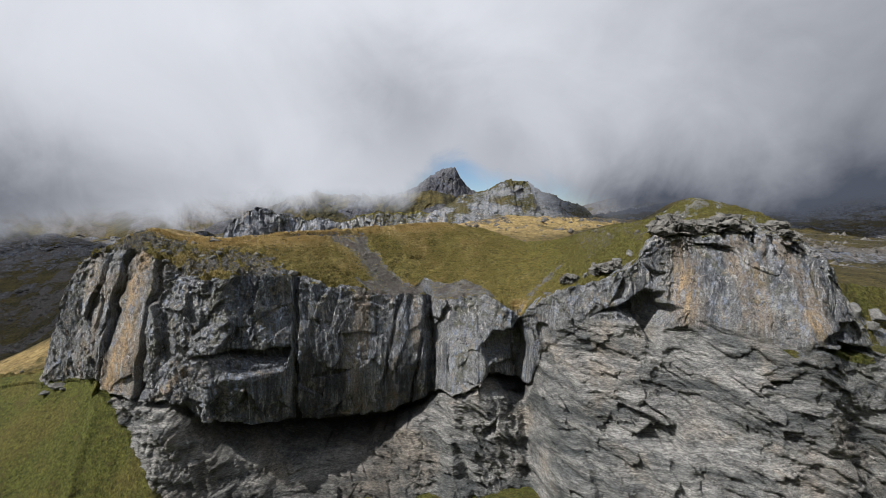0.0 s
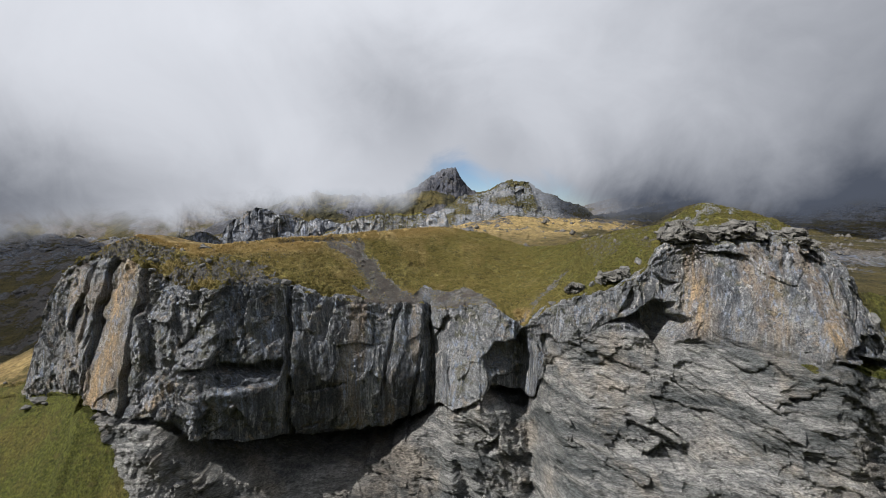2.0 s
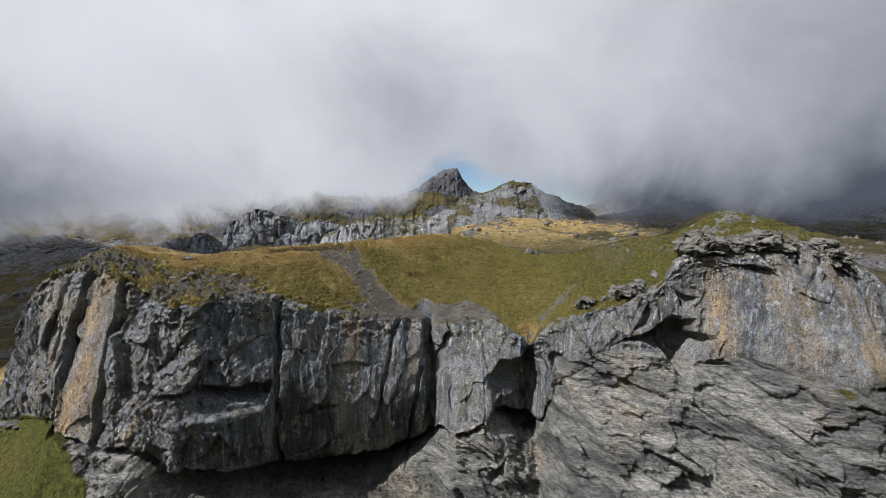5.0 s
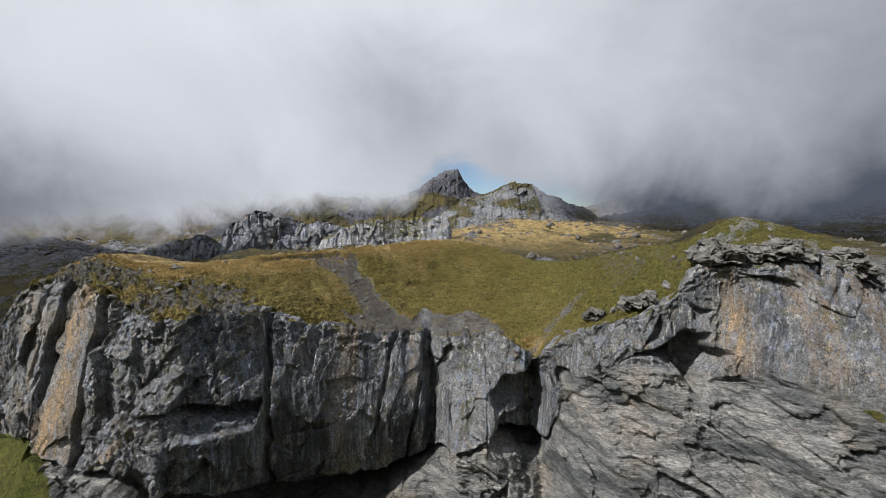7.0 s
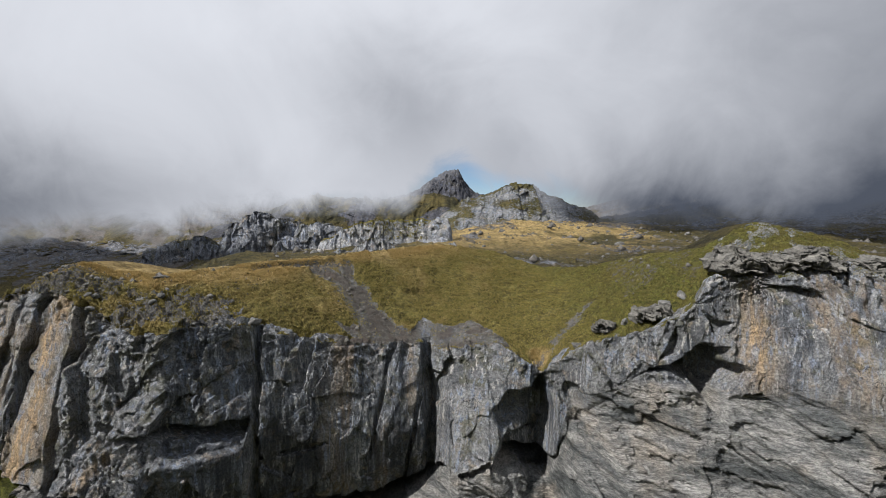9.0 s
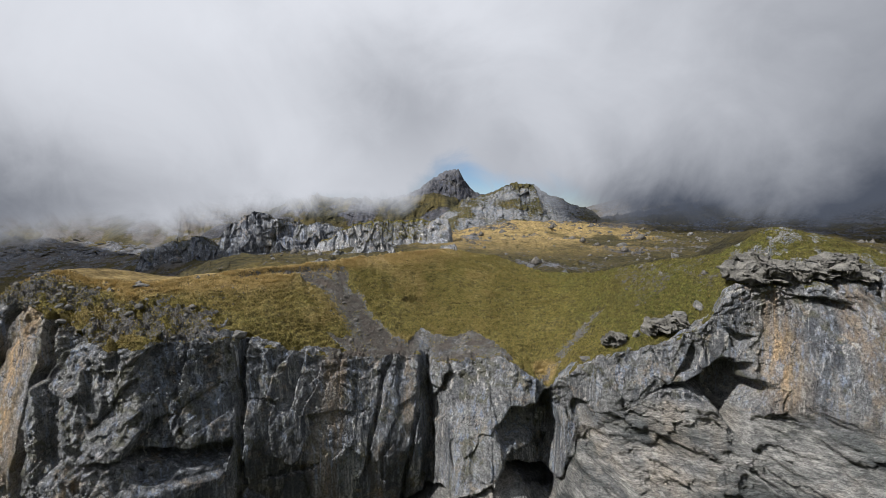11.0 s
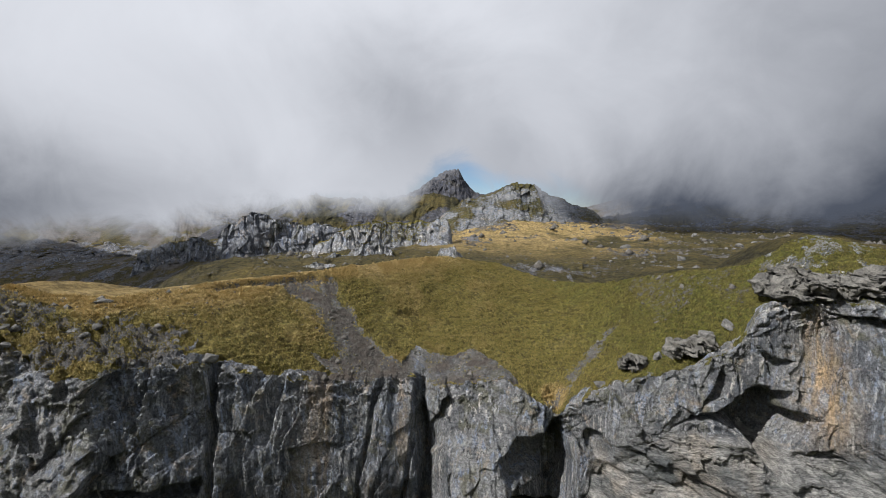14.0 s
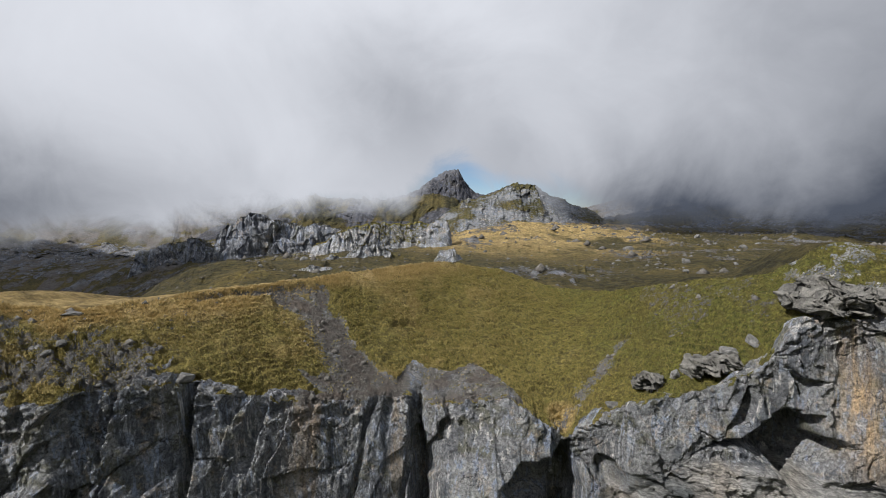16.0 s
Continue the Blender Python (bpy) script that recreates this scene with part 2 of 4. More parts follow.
def pit(deep, soft, *corners):
    """A hollow with a cornered outline, given as x, z corners, that falls off to its depth within soft metres."""
    out = np.zeros(fx.shape)
    c = np.array(corners, float)
    box = (fx > c[:, 0].min() - 1) & (fx < c[:, 0].max() + 1) & (fz > c[:, 1].min() - 1) & (fz < c[:, 1].max() + 1)
    p, q = fx[box], fz[box]
    p, q = p + 0.3 * fbm(p * 0.8, q * 0.8, 2.2, 3, 37), q + 0.3 * fbm(p * 0.8, q * 0.8, 6.2, 3, 38)
    near, odd = np.full(p.shape, 99.0), np.zeros(p.shape, bool)
    for (ax, az), (ex, ez) in zip(c, np.roll(c, -1, axis=0)):
        t = np.clip(((p - ax) * (ex - ax) + (q - az) * (ez - az)) / ((ex - ax) ** 2 + (ez - az) ** 2), 0, 1)
        near = np.minimum(near, np.hypot(p - ax - (ex - ax) * t, q - az - (ez - az) * t))
        if ez != az:
            odd ^= ((az > q) != (ez > q)) & (p < (ex - ax) * (q - az) / (ez - az) + ax)
    out[box] = deep * step(0.0, soft, np.where(odd, near, 0.0))
    return out


# joints, ledges and hollows of the face
fy += groove(-39.4, 15, -37.9, 33, 0.7, 2.2)
fy += groove(-45.8, 16, -42.9, 34, 0.8, 2.8)
fy += groove(-47.6, 24, -46.6, 34, 0.6, 1.4)
fy -= 0.9 * above * step(-49, -46.5, fx) * (1 - step(-44.5, -43, fx)) * step(28, 30, fz) * (1 - step(33.5, 35, fz))
fy += groove(-20.3, 10, -20.4, 33, 0.5, 1.7)
fy += groove(-25.2, 24, -24.7, 31, 0.25, 0.8)
fy += groove(-16.6, 24, -15.3, 30, 0.8, 1.1)
fy += groove(-8.8, 15, -6.4, 27, 0.3, 0.7)
fy += groove(-5.2, 10, -3.0, 22, 0.35, 1.0)
fy += groove(-1.9, 11, -2.4, 29, 0.8, 1.4)
fy -= above * 1.0 * step(-31, -28.5, fx) * (1 - step(-21.3, -20.5, fx)) * (1 - step(18.8, 19.5, fz))     # shelf that carries the slot
fy += pit(3.0, 0.7, (-32.3, 22.0), (-27.9, 22.2), (-24.3, 21.9), (-20.4, 22.1), (-20.6, 19.9), (-23, 19.6), (-25.8, 20.1), (-28.3, 20.7), (-31.2, 21.4))
fy += hollow(-15.8, 17.2, 2.6, 0.5, 0.7, 4, 0.2)
fy += pit(4.2, 1.4, (5.2, 20.2), (7.5, 22.4), (10.3, 22.6), (11.2, 24.3), (11.9, 24.6), (13.1, 21.7), (13.4, 17.6), (12.6, 12.6), (7.6, 12.6), (5.0, 13.6), (6.2, 17.5))
fy -= hollow(8.6, 17.9, 2.6, 1.5, 2.0, 8, 0.7)
fy += pit(1.3, 0.5, (19.4, 24.6), (22.2, 26.7), (25.3, 27.6), (27.6, 28.4), (27.4, 25.6), (25.0, 26.0), (22, 25.9))
fy += pit(4.6, 1.3, (22.6, 26.5), (25.4, 27.9), (28.0, 29.4), (30.2, 29.4), (30.2, 27.8), (32.4, 27.0), (31.0, 25.4), (29.8, 23.8), (28.8, 20.6), (27.2, 23.2), (26.0, 24.8), (24.2, 25.9))
fy += pit(1.4, 0.6, (22.8, 27.0), (24.2, 29.3), (25.4, 31.2), (26.0, 29.0), (25.2, 27.8))
fy += pit(1.0, 0.4, (28.3, 32.2), (30.8, 31.6), (29.0, 30.0), (28.6, 30.6))
fy += pit(2.8, 0.8, (22.9, 11.7), (25.7, 13.6), (28.9, 13.8), (29.8, 10.6), (28.9, 10.2), (25.8, 11.0))
fy += hollow(24.8, 14.4, 3.0, 0.6, 1.0, -20, 0.2)
fy += pit(1.8, 0.6, (36.8, 18.4), (40.6, 18.4), (44.2, 22.4), (41.2, 20.0), (39.6, 19.6))
fy += above * 0.8 * hollow(46.0, 34.5, 2.0, 0.6, 1.0, -30, 0.3)
fy += hollow(47.6, 24.6, 2.2, 0.9, 1.5, 8, 0.2)
fy += hollow(14.8, 22.6, 1.0, 1.6, 1.0, 30, 0.3)
fy += pit(1.6, 0.6, (5.0, 8.4), (8.2, 10.9), (7.4, 7.8), (6.0, 7.1))
# the rubble chute and the ribs of the apron
fy += (1 - above) * 1.3 * np.exp(-((fx - (15.4 + (20 - fz) * 0.28)) / 1.1) ** 2) * (1 - step(20, 23, fz))
fy += (1 - above) * 1.0 * np.exp(-((fx - (0.2 + (11 - fz) * 0.42)) / 0.7) ** 2)
fy -= (1 - above) * 1.4 * np.exp(-((fx - (26.0 + (20 - fz) * 0.2)) / 3.5) ** 2)

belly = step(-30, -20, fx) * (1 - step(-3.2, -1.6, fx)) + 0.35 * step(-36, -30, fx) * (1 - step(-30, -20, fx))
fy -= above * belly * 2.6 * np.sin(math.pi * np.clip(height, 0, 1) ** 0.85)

# broken rock above, slaty layers below
wx = fx + 0.9 * fbm(fx * 0.35, fz * 0.35, 1.7, 3, 11)
wz = fz + 0.9 * fbm(fx * 0.35, fz * 0.35, 7.7, 3, 12)
lumpy = (1 - step(-24, -18, fx)) + 0.5 * step(12.5, 14, fx) * (1 - step(30, 32, fx))      # coarse, lumpy rock of the western buttress
plain = step(31, 33.5, fx) * (1 - step(46, 48, fx))           # the tall wall on the east
slab = step(0.6, 1.4, fx) * (1 - step(9, 11, fx))
big, big_joint = facets(wx / 3.6, wz / 5.5, 21, 1.0)
mid, mid_joint = facets(wx / 1.3, wz / 1.7, 22, 1.0)
small, small_joint = facets(wx / 0.5, wz / 0.62, 23, 1.0)
sheer, sheer_joint = facets(wx / 1.1, wz / 6.0, 24, 0.8)
pillar = step(-43.6, -42.8, fx - (fz - 25) * 0.16) * (1 - step(-39.4, -38.6, fx - (fz - 25) * 0.09))      # the smooth leaning slab in the west
rough = (1.2 + 0.7 * lumpy) * big + (0.26 + 0.22 * lumpy) * mid + (0.12 + 0.12 * lumpy) * small + (0.65 - 0.4 * lumpy) * sheer
rough += 0.6 * fbm(fx * 0.15, fz * 0.12, 0, 3, 31) + 0.22 * lumpy * ridged(fx * 0.35, fz * 0.35, 0, 5, 34) + 0.16 * fbm(fx * 1.4, fz * 1.1, 0, 4, 32)
crack = vnoise(fx * 0.25, fz * 0.25, 0, 33) > -0.1
rough += 0.22 * (1 - step(0, 0.06, mid_joint)) * crack + 0.45 * (1 - step(0, 0.04, big_joint)) * (vnoise(fx * 0.2, fz * 0.2, 3, 35) > -0.2)
rough *= (1 - 0.72 * plain * (1 - step(0.78, 0.92, height)) - 0.78 * slab) * (1 - 0.68 * pillar) * (1 - 0.4 * (1 - step(-39, -36, fx))) * (1 - 0.55 * step(-29, -22, fx) * (1 - step(-3, -1.5, fx))) * (1 - 0.5 * step(12.6, 14, fx) * (1 - step(30, 32, fx)))
rubbly = step(0.80, 0.95, height) * (1 - 0.2 * plain)
rough += rubbly * (0.35 * facets(wx / 0.8, wz / 0.6, 25)[0] + 0.25 * fbm(fx * 1.3, fz * 1.3, 0, 3, 26))
dip = radians(27)
bend_l = 4.0 * fbm(fx * 0.07, fz * 0.07, 2.0, 4, 41)
along = fx * math.cos(dip) - fz * math.sin(dip) + bend_l
across = fx * math.sin(dip) + fz * math.cos(dip) + 3.2 * fbm(fx * 0.075, fz * 0.075, 5.0, 4, 42)


def leaves(period, seed, reach):
    """Overlapping sheets of slate: each ends in a small step."""
    v = across / period + 1.6 * fbm(along * reach, across * 0.12, 0, 3, seed)
    return (v - np.floor(v)) * step(0.0, 0.5, fbm(along * reach * 1.4, across / period * 0.3, 4.0, 2, seed + 3))


slate = 0.42 * leaves(3.1, 43, 0.10) + 0.30 * leaves(1.2, 53, 0.20) + 0.22 * leaves(0.5, 73, 0.35)
slate += 1.4 * fbm(along * 0.10, across * 0.28, 0, 4, 46) + 0.75 * facets(along / 3.4, across / 1.5, 47)[0] + 0.30 * facets(along / 1.1, across / 0.5, 48)[0] + 0.3 * ridged(fx * 0.16, fz * 0.22, 0, 5, 58)
slate += 0.12 * fbm(along * 0.8, across * 3.0, 0, 3, 49)
# western foot: rubble instead of slate
foot_w = 1 - step(-30, -20, fx)
slate = slate * (1 - 0.5 * foot_w) + foot_w * (0.8 * mid + 0.3 * small + 0.5 * ridged(fx * 0.3, fz * 0.4, 0, 4, 50))
# the grass bank that climbs to the foot of the western pillars
bank = -fx - 34.2 - (fz - 8) * 1.15 + 1.4 * fbm(fx * 0.5, fz * 0.5, 0, 3, 51)
turf_face = np.maximum(1 - bare, (1 - above) * step(-0.5, 0.9, bank))
tufty = 0.25 * fbm(fx * 0.9, fz * 0.9, 0, 4, 52)
fy += (1 - turf_face) * (above * rough + (1 - above) * slate) + turf_face * tufty
# little green ledges on the eastern foot
turf_face = np.maximum(turf_face, (1 - step(0.5, 1.0, np.hypot((fx - 51) / 4.0, (fz - 22.0 + (fx - 51) * 0.2) / 0.9))) * 0.9)
turf_face = np.maximum(turf_face, (1 - step(0.4, 1.0, np.hypot((fx - 42) / 1.0, (fz - 23.0) / 0.5))) * 0.8)


def top():
    """From the rim over the meadow to the crest."""
    t = np.concatenate([np.linspace(0, 0.3, 110)[:, None], np.linspace(0.305, 1, 150)[:, None]])
    bend = curve(COLS, (-50, 0.8), (-30, 0.85), (-18, 1.0), (-5, 1.15), (5, 1.15), (14, 1.2), (22, 1.0), (30, 0.9), (50, 0.9))
    wide = np.linspace(-9, 9, 19)
    even_y, even_z = (sum(f(COLS + w) * math.exp(-(w / 5) ** 2) for w in wide) / sum(math.exp(-(w / 5) ** 2) for w in wide) for f in (rim_y, rim_z))
    calm = step(0.02, 0.30, t) * step(-36, -28, COLS) * (1 - step(28, 36, COLS))
    start_y, start_z = YR * (1 - calm) + even_y * calm, rim_z(COLS) * (1 - calm) + even_z * calm
    y = start_y + (fy[-1] - YR) * (1 - step(0, 0.10, t)) + (CY - start_y) * t
    z = start_z + (ZR - rim_z(COLS)) * (1 - step(0, 0.10, t)) + (CZ - start_z) * t ** bend
    return np.broadcast_to(X, z.shape).copy(), y, z, t


tx, ty, tz, tt = top()


def sod_line(x):
    """Where bare rock gives way to turf behind the rim."""
    return curve(x, (-60, 70), (-50, 76), (-46, 80), (-40, 78.6), (-34, 77.8), (-30, 77.2), (-26, 76.2), (-23, 75.6), (-20.5, 75.9), (-14, 79.8), (-12.5, 80.2), (-5, 84.8), (-3, 89.3), (0, 88.0), (2, 88.4), (4, 88.8), (5.4, 87.0),
                 (7, 84.4), (8.4, 81.8), (10, 80.2), (11.5, 79.3), (13.0, 80.2), (14, 79.6), (15.5, 77.6), (18, 76.5), (20, 76.0), (24, 75.5), (26, 75.8), (28, 75.2), (30.5, 75.0), (34, 75.8), (38, 75), (44, 74), (50, 75), (53, 70))


wob1, wob2 = fbm(tx / 1.6, ty / 1.6, 0, 4, 91), fbm(tx / 5, ty / 5, 0, 4, 92)
rag = np.where(tx < -23, 2.6, 0.8)
t_turf = step(-0.25, 0.25, ty - sod_line(tx) + rag * wob1 + np.where(tx < -23, 3.0, 0.0) * wob2)
t_turf = np.maximum(t_turf, (0.42 + 0.45 * step(0.0, 0.4, wob2 + 0.7 * wob1)) * (1 - step(-26, -22, tx)) + 0.42 * step(31, 33, tx))
fringe = (1 - step(0.02, 0.05, tt)) * step(0.05, 0.3, fbm(tx / 1.1, ty / 0.6, 0, 3, 99)) * step(-26, -22, tx) * (1 - step(27, 29, tx))
t_turf = np.maximum(t_turf, 0.75 * fringe)
t_turf *= 1 - 0.6 * step(30.5, 33, tx) * step(0.0, 0.35, wob2 + 0.9 * wob1)
# slip of rubble that runs from the turf scar down to the rim
left_edge = curve(ty.ravel(), (78, -12.8), (80, -13.2), (84, -14.0), (87, -16.2), (90, -18.6), (93, -20.2), (97, -20)).reshape(ty.shape)
right_edge = curve(ty.ravel(), (80, -2.0), (83, -2.8), (86, -5.4), (88, -7.6), (92, -10.8), (96, -13.2), (97, -14.2)).reshape(ty.shape)
below_crest = crest_y(tx.ravel()).reshape(tx.shape) - 0.9 - ty
arm = np.minimum(2.4 - below_crest - 0.22 * np.abs(tx + 18) + 0.9 * wob1, np.minimum(tx + 26.0, -15.0 - tx) + 0.5 * wob1)      # the bitten edge under the crest
chute = np.minimum(tx - left_edge + 1.8 * wob1 + 1.8 * wob2, right_edge - tx + 1.0 * wob1 + 1.0 * wob2)
inside = np.minimum(np.maximum(chute, arm), np.minimum(96.6 - ty, below_crest) + 0.6 * wob1)
t_scar, soft_scar = step(-0.15, 0.3, inside), step(-0.7, 0.8, inside)
green_tongue = step(-0.05, 0.3, wob2 + 0.5 * wob1 + 0.12) * step(1.5, 4.0, right_edge - tx) * (1 - step(1.0, 6.0, tx - left_edge)) * (1 - step(90, 92, ty))
t_scar *= 1 - 0.75 * green_tongue
soft_scar *= 1 - 0.8 * green_tongue
# gravel gully on the east side of the meadow
seg = np.clip((ty - 81.5) / 7.0, 0, 1)
gully = 1 - step(0.25, 1.75, np.abs(tx - (11.8 + 7.4 * seg ** 0.9) + 1.6 * wob2) * (0.5 + 0.35 * seg) + 1.3 * wob1 + 0.4 * (ty > 88.5) * (ty - 88.5))
gully *= step(80, 81.5, ty) * (1 - step(88, 91, ty))
t_scree = np.maximum(soft_scar * np.clip(1.0 + 0.9 * wob1 + 0.3 * wob2, 0.4, 1), 0.8 * gully * np.clip(0.9 + 1.6 * wob1, 0, 1))
t_scree = np.maximum(t_scree, (1 - t_turf) * step(-14, -12.5, tx) * (1 - step(-4, -2.5, tx)))
slab_top = (1 - t_turf) * step(-3, -1, tx) * (1 - step(9, 11, tx))
t_scree = np.maximum(t_scree, slab_top * step(0.004, 0.016, tt) * np.clip(0.85 + 0.9 * wob1, 0.25, 1))
t_turf = np.maximum(t_turf, 0.8 * slab_top * step(0.1, 0.3, fbm(tx / 1.3, ty / 0.7, 2, 3, 89)))
bald = step(0.12, 0.4, wob2 + 0.8 * wob1) * step(20, 24, tx) * (1 - step(33, 35, tx)) * 0.8      # worn patches below the eastern top
t_scree = np.maximum(t_scree, bald)
t_turf = np.minimum(t_turf, 1 - t_scree + 0.45 * bald)
# relief: scar edge, turf step, terraces, tussocks, rubble
tz -= 0.4 * t_scar * step(84, 89, ty) + 0.2 * t_scar + 0.25 * gully
line = 95.4 + 0.35 * np.sin(tx * 1.3) + 0.4 * wob1
tz -= 1.2 * np.clip(1 - np.abs(tx + 4.3) / 2.2, 0, 0.5) * 2 * step(-1.2, -0.3, ty - line) * (1 - step(-0.02, 0.16, ty - line))
terr = tz / 0.55 + 2.6 * wob2 + 0.8 * wob1
tz += 0.24 * t_turf * (1 - step(0.8, 1.0, tt)) * (np.abs(((terr - np.floor(terr)) - 0.5)) * 2 - 0.5)
tz += t_turf * step(0, 0.06, tt) * (0.26 * fbm(tx / 0.9, ty / 1.1, 0, 4, 65) + 0.35 * wob2 * (1 - step(0.75, 1.0, tt)))
rock_t = (1 - t_turf) * (1 - t_scree)
t_scree = np.maximum(t_scree, 0.65 * (1 - step(-26, -22, tx)) * step(0.02, 0.08, tt))
crown = (1 - step(-27, -23, tx)) * (1 - step(0.35, 0.7, tt)) * step(0.0, 0.03, tt)
tz += crown * (0.75 * facets(tx / 1.7, ty / 0.9, 83)[0] + 0.35 * facets(tx / 0.7, ty / 0.45, 84)[0])
tz += rock_t * (1.6 - step(-24, -20, tx) * 1.2) * step(0, 0.03, tt) * (0.45 * facets(tx / 1.2, ty / 0.9, 93)[0] + 0.25 * facets(tx / 0.5, ty / 0.4, 94)[0])
shelf = tz / 0.45 + 0.8 * wob2 + 0.5 * wob1
tz += slab_top * step(0, 0.02, tt) * 0.4 * ((shelf - np.floor(shelf)) ** 3 - (shelf - np.floor(shelf)))
tz += t_scree * (0.10 * facets(tx / 0.45, ty / 0.45, 95)[0] + 0.12 * fbm(tx / 1.5, ty / 1.5, 0, 3, 96))
t_dry = (1 - step(-24, -14, tx + 3 * wob2)) * step(77.5, 81.5, ty + 2 * wob1) * (0.22 + 0.78 * step(0.45, 0.8, tt + 0.25 * wob2))
t_dry = np.maximum(t_dry, (1 - step(-4, 8, tx)) * step(0.80, 0.97, tt) * 0.9)
t_dry = np.maximum(t_dry, 1 - step(0.5, 1.0, np.hypot((tx - 11.6) / 1.8, (ty - 82.0) / 2.2)))
t_dry = np.clip(t_dry + 0.14 * (1 - step(8, 18, tx)), 0, 1) * (0.35 + 0.65 * step(-56, -48, tx))
t_lush = 0.55 * step(13, 24, tx + 3 * wob2)
t_dry = np.clip(t_dry + 0.35 * step(0.0, 0.5, wob2) * (1 - step(10, 20, tx)), 0, 1)


HALF = COLS[::2]


def back():
    y = np.concatenate([[4, 8, 13], np.linspace(20, 100, 50), np.linspace(105, 600, 90), np.linspace(605, 720, 70), np.linspace(725, 2500, 50)])[:, None]
    y = CY[::2] + y
    x = HALF * np.maximum(1, y / 125)
    z = far_z(HALF / 125, np.maximum(y, 125))
    mix = step(0, 1, (y - CY[::2]) / np.maximum(125 - CY[::2], 1))
    return x, y, tz[-1, ::2] * (1 - mix) + z * mix


bx, by, bz = (np.concatenate([a[-1:, ::2], c]) for a, c in zip((tx, ty, tz), back()))
dist = step(120, 200, by)
way = bx / np.maximum(by, 1)
b_n = fbm(bx / 45, by / 45, 0, 5, 61)
bz += dist * (2.5 * b_n + 9 * step(300, 900, by) * fbm(bx / 120, by / 120, 0, 5, 62) + (1.4 + 3 * step(250, 700, by)) * ridged(bx / 20, by / 20, 0, 5, 64) + 0.8 * facets(bx / 9, by / 12, 76)[0])


def hill(x, y, rx, ry, h):
    return h * np.exp(-((bx - x) / rx) ** 2 - ((by - y) / ry) ** 2)


bz += hill(70, 470, 80, 70, 9) + hill(150, 560, 120, 60, 8) + hill(40, 330, 60, 50, 5) + hill(-75, 200, 22, 16, 5) + hill(-52, 178, 14, 10, 3)
cliffs = step(720, 770, by) * (1 - step(850, 980, by))
by += 5 * cliffs * ridged(bx / 24, bz / 40, 0, 5, 63) + 7 * cliffs * facets(bx / 14 + b_n, bz / 18, 67)[0] + 3 * cliffs * facets(bx / 5, bz / 9, 70)[0]
bz += cliffs * (6 * fbm(bx / 35, by / 35, 0, 4, 74) + 3 * facets(bx / 12, by / 12, 75)[0])
run = np.gradient(by, axis=0)
steep = np.abs(np.gradient(bz, axis=0)) / np.maximum(np.abs(run), 0.3)
b_mid = fbm(bx / 16, by / 22, 0, 5, 68)
left_side = 1 - step(-0.50, -0.36, way)
b_turf = 1 - dist * np.clip(1.5 * step(0.3, 0.8, steep) + 0.4 * left_side + 0.45 * step(0.45, 0.8, way) + 0.8 * step(900, 1050, by) + 0.9 * b_mid + 0.5 * b_n + 0.05, 0, 1)
b_scree = dist * step(0.0, 0.3, fbm(bx / 30, by / 50, 3, 4, 69) + 0.35 * left_side) * (1 - step(0.4, 0.8, steep))
b_dry = dist * step(-0.15, 0.35, b_n + 0.7 * b_mid + 0.7 * np.exp(-((way - 0.17) / 0.13) ** 2)) * step(230, 330, by) * (1 - step(640, 740, by)) * step(-0.1, 0.02, way) * (1 - step(0.33, 0.42, way))
b_dry = np.maximum(b_dry, (1 - step(112, 116, by)) * (1 - step(-2, 6, bx)))


def front():
    y = -900 + (fy[0] + 900) * np.linspace(0, 1, 41)[:, None] ** 0.35
    # the 330 m rise at the back is unseen, added to block low sky
    z = FOOT - 14 * step(0, 1, (fy[0] - y) / 120) + 330 * step(120, 900, fy[0] - y) + 0.8 * fbm(X / 9, y / 9, 0, 4, 66) * step(0, 4, fy[0] - y)
    return X * np.maximum(1, (60 - y) / 110), y, z


def sheet(name, x, y, z, material, flip=False, **layers):
    rows, cols = x.shape
    me = bpy.data.meshes.new(name)
    co = np.stack([x, y, z], -1).reshape(-1, 3)
    i = np.arange(rows * cols).reshape(rows, cols)
    quads = np.stack([i[:-1, :-1], i[:-1, 1:], i[1:, 1:], i[1:, :-1]], -1).reshape(-1, 4)
    me.vertices.add(len(co))
    me.vertices.foreach_set("co", co.ravel())
    me.loops.add(quads.size)
    me.loops.foreach_set("vertex_index", quads.ravel().astype(np.int32))
    me.polygons.add(len(quads))
    me.polygons.foreach_set("loop_start", np.arange(0, quads.size, 4, dtype=np.int32))
    me.update(calc_edges=True)
    me.polygons.foreach_set("use_smooth", np.ones(len(quads), bool))
    for key, values in layers.items():
        a = me.attributes.new(key, "FLOAT", "POINT")
        a.data.foreach_set("value", np.broadcast_to(values, x.shape).astype(np.float32).ravel())
    me.materials.append(material)
    return new(name, me)


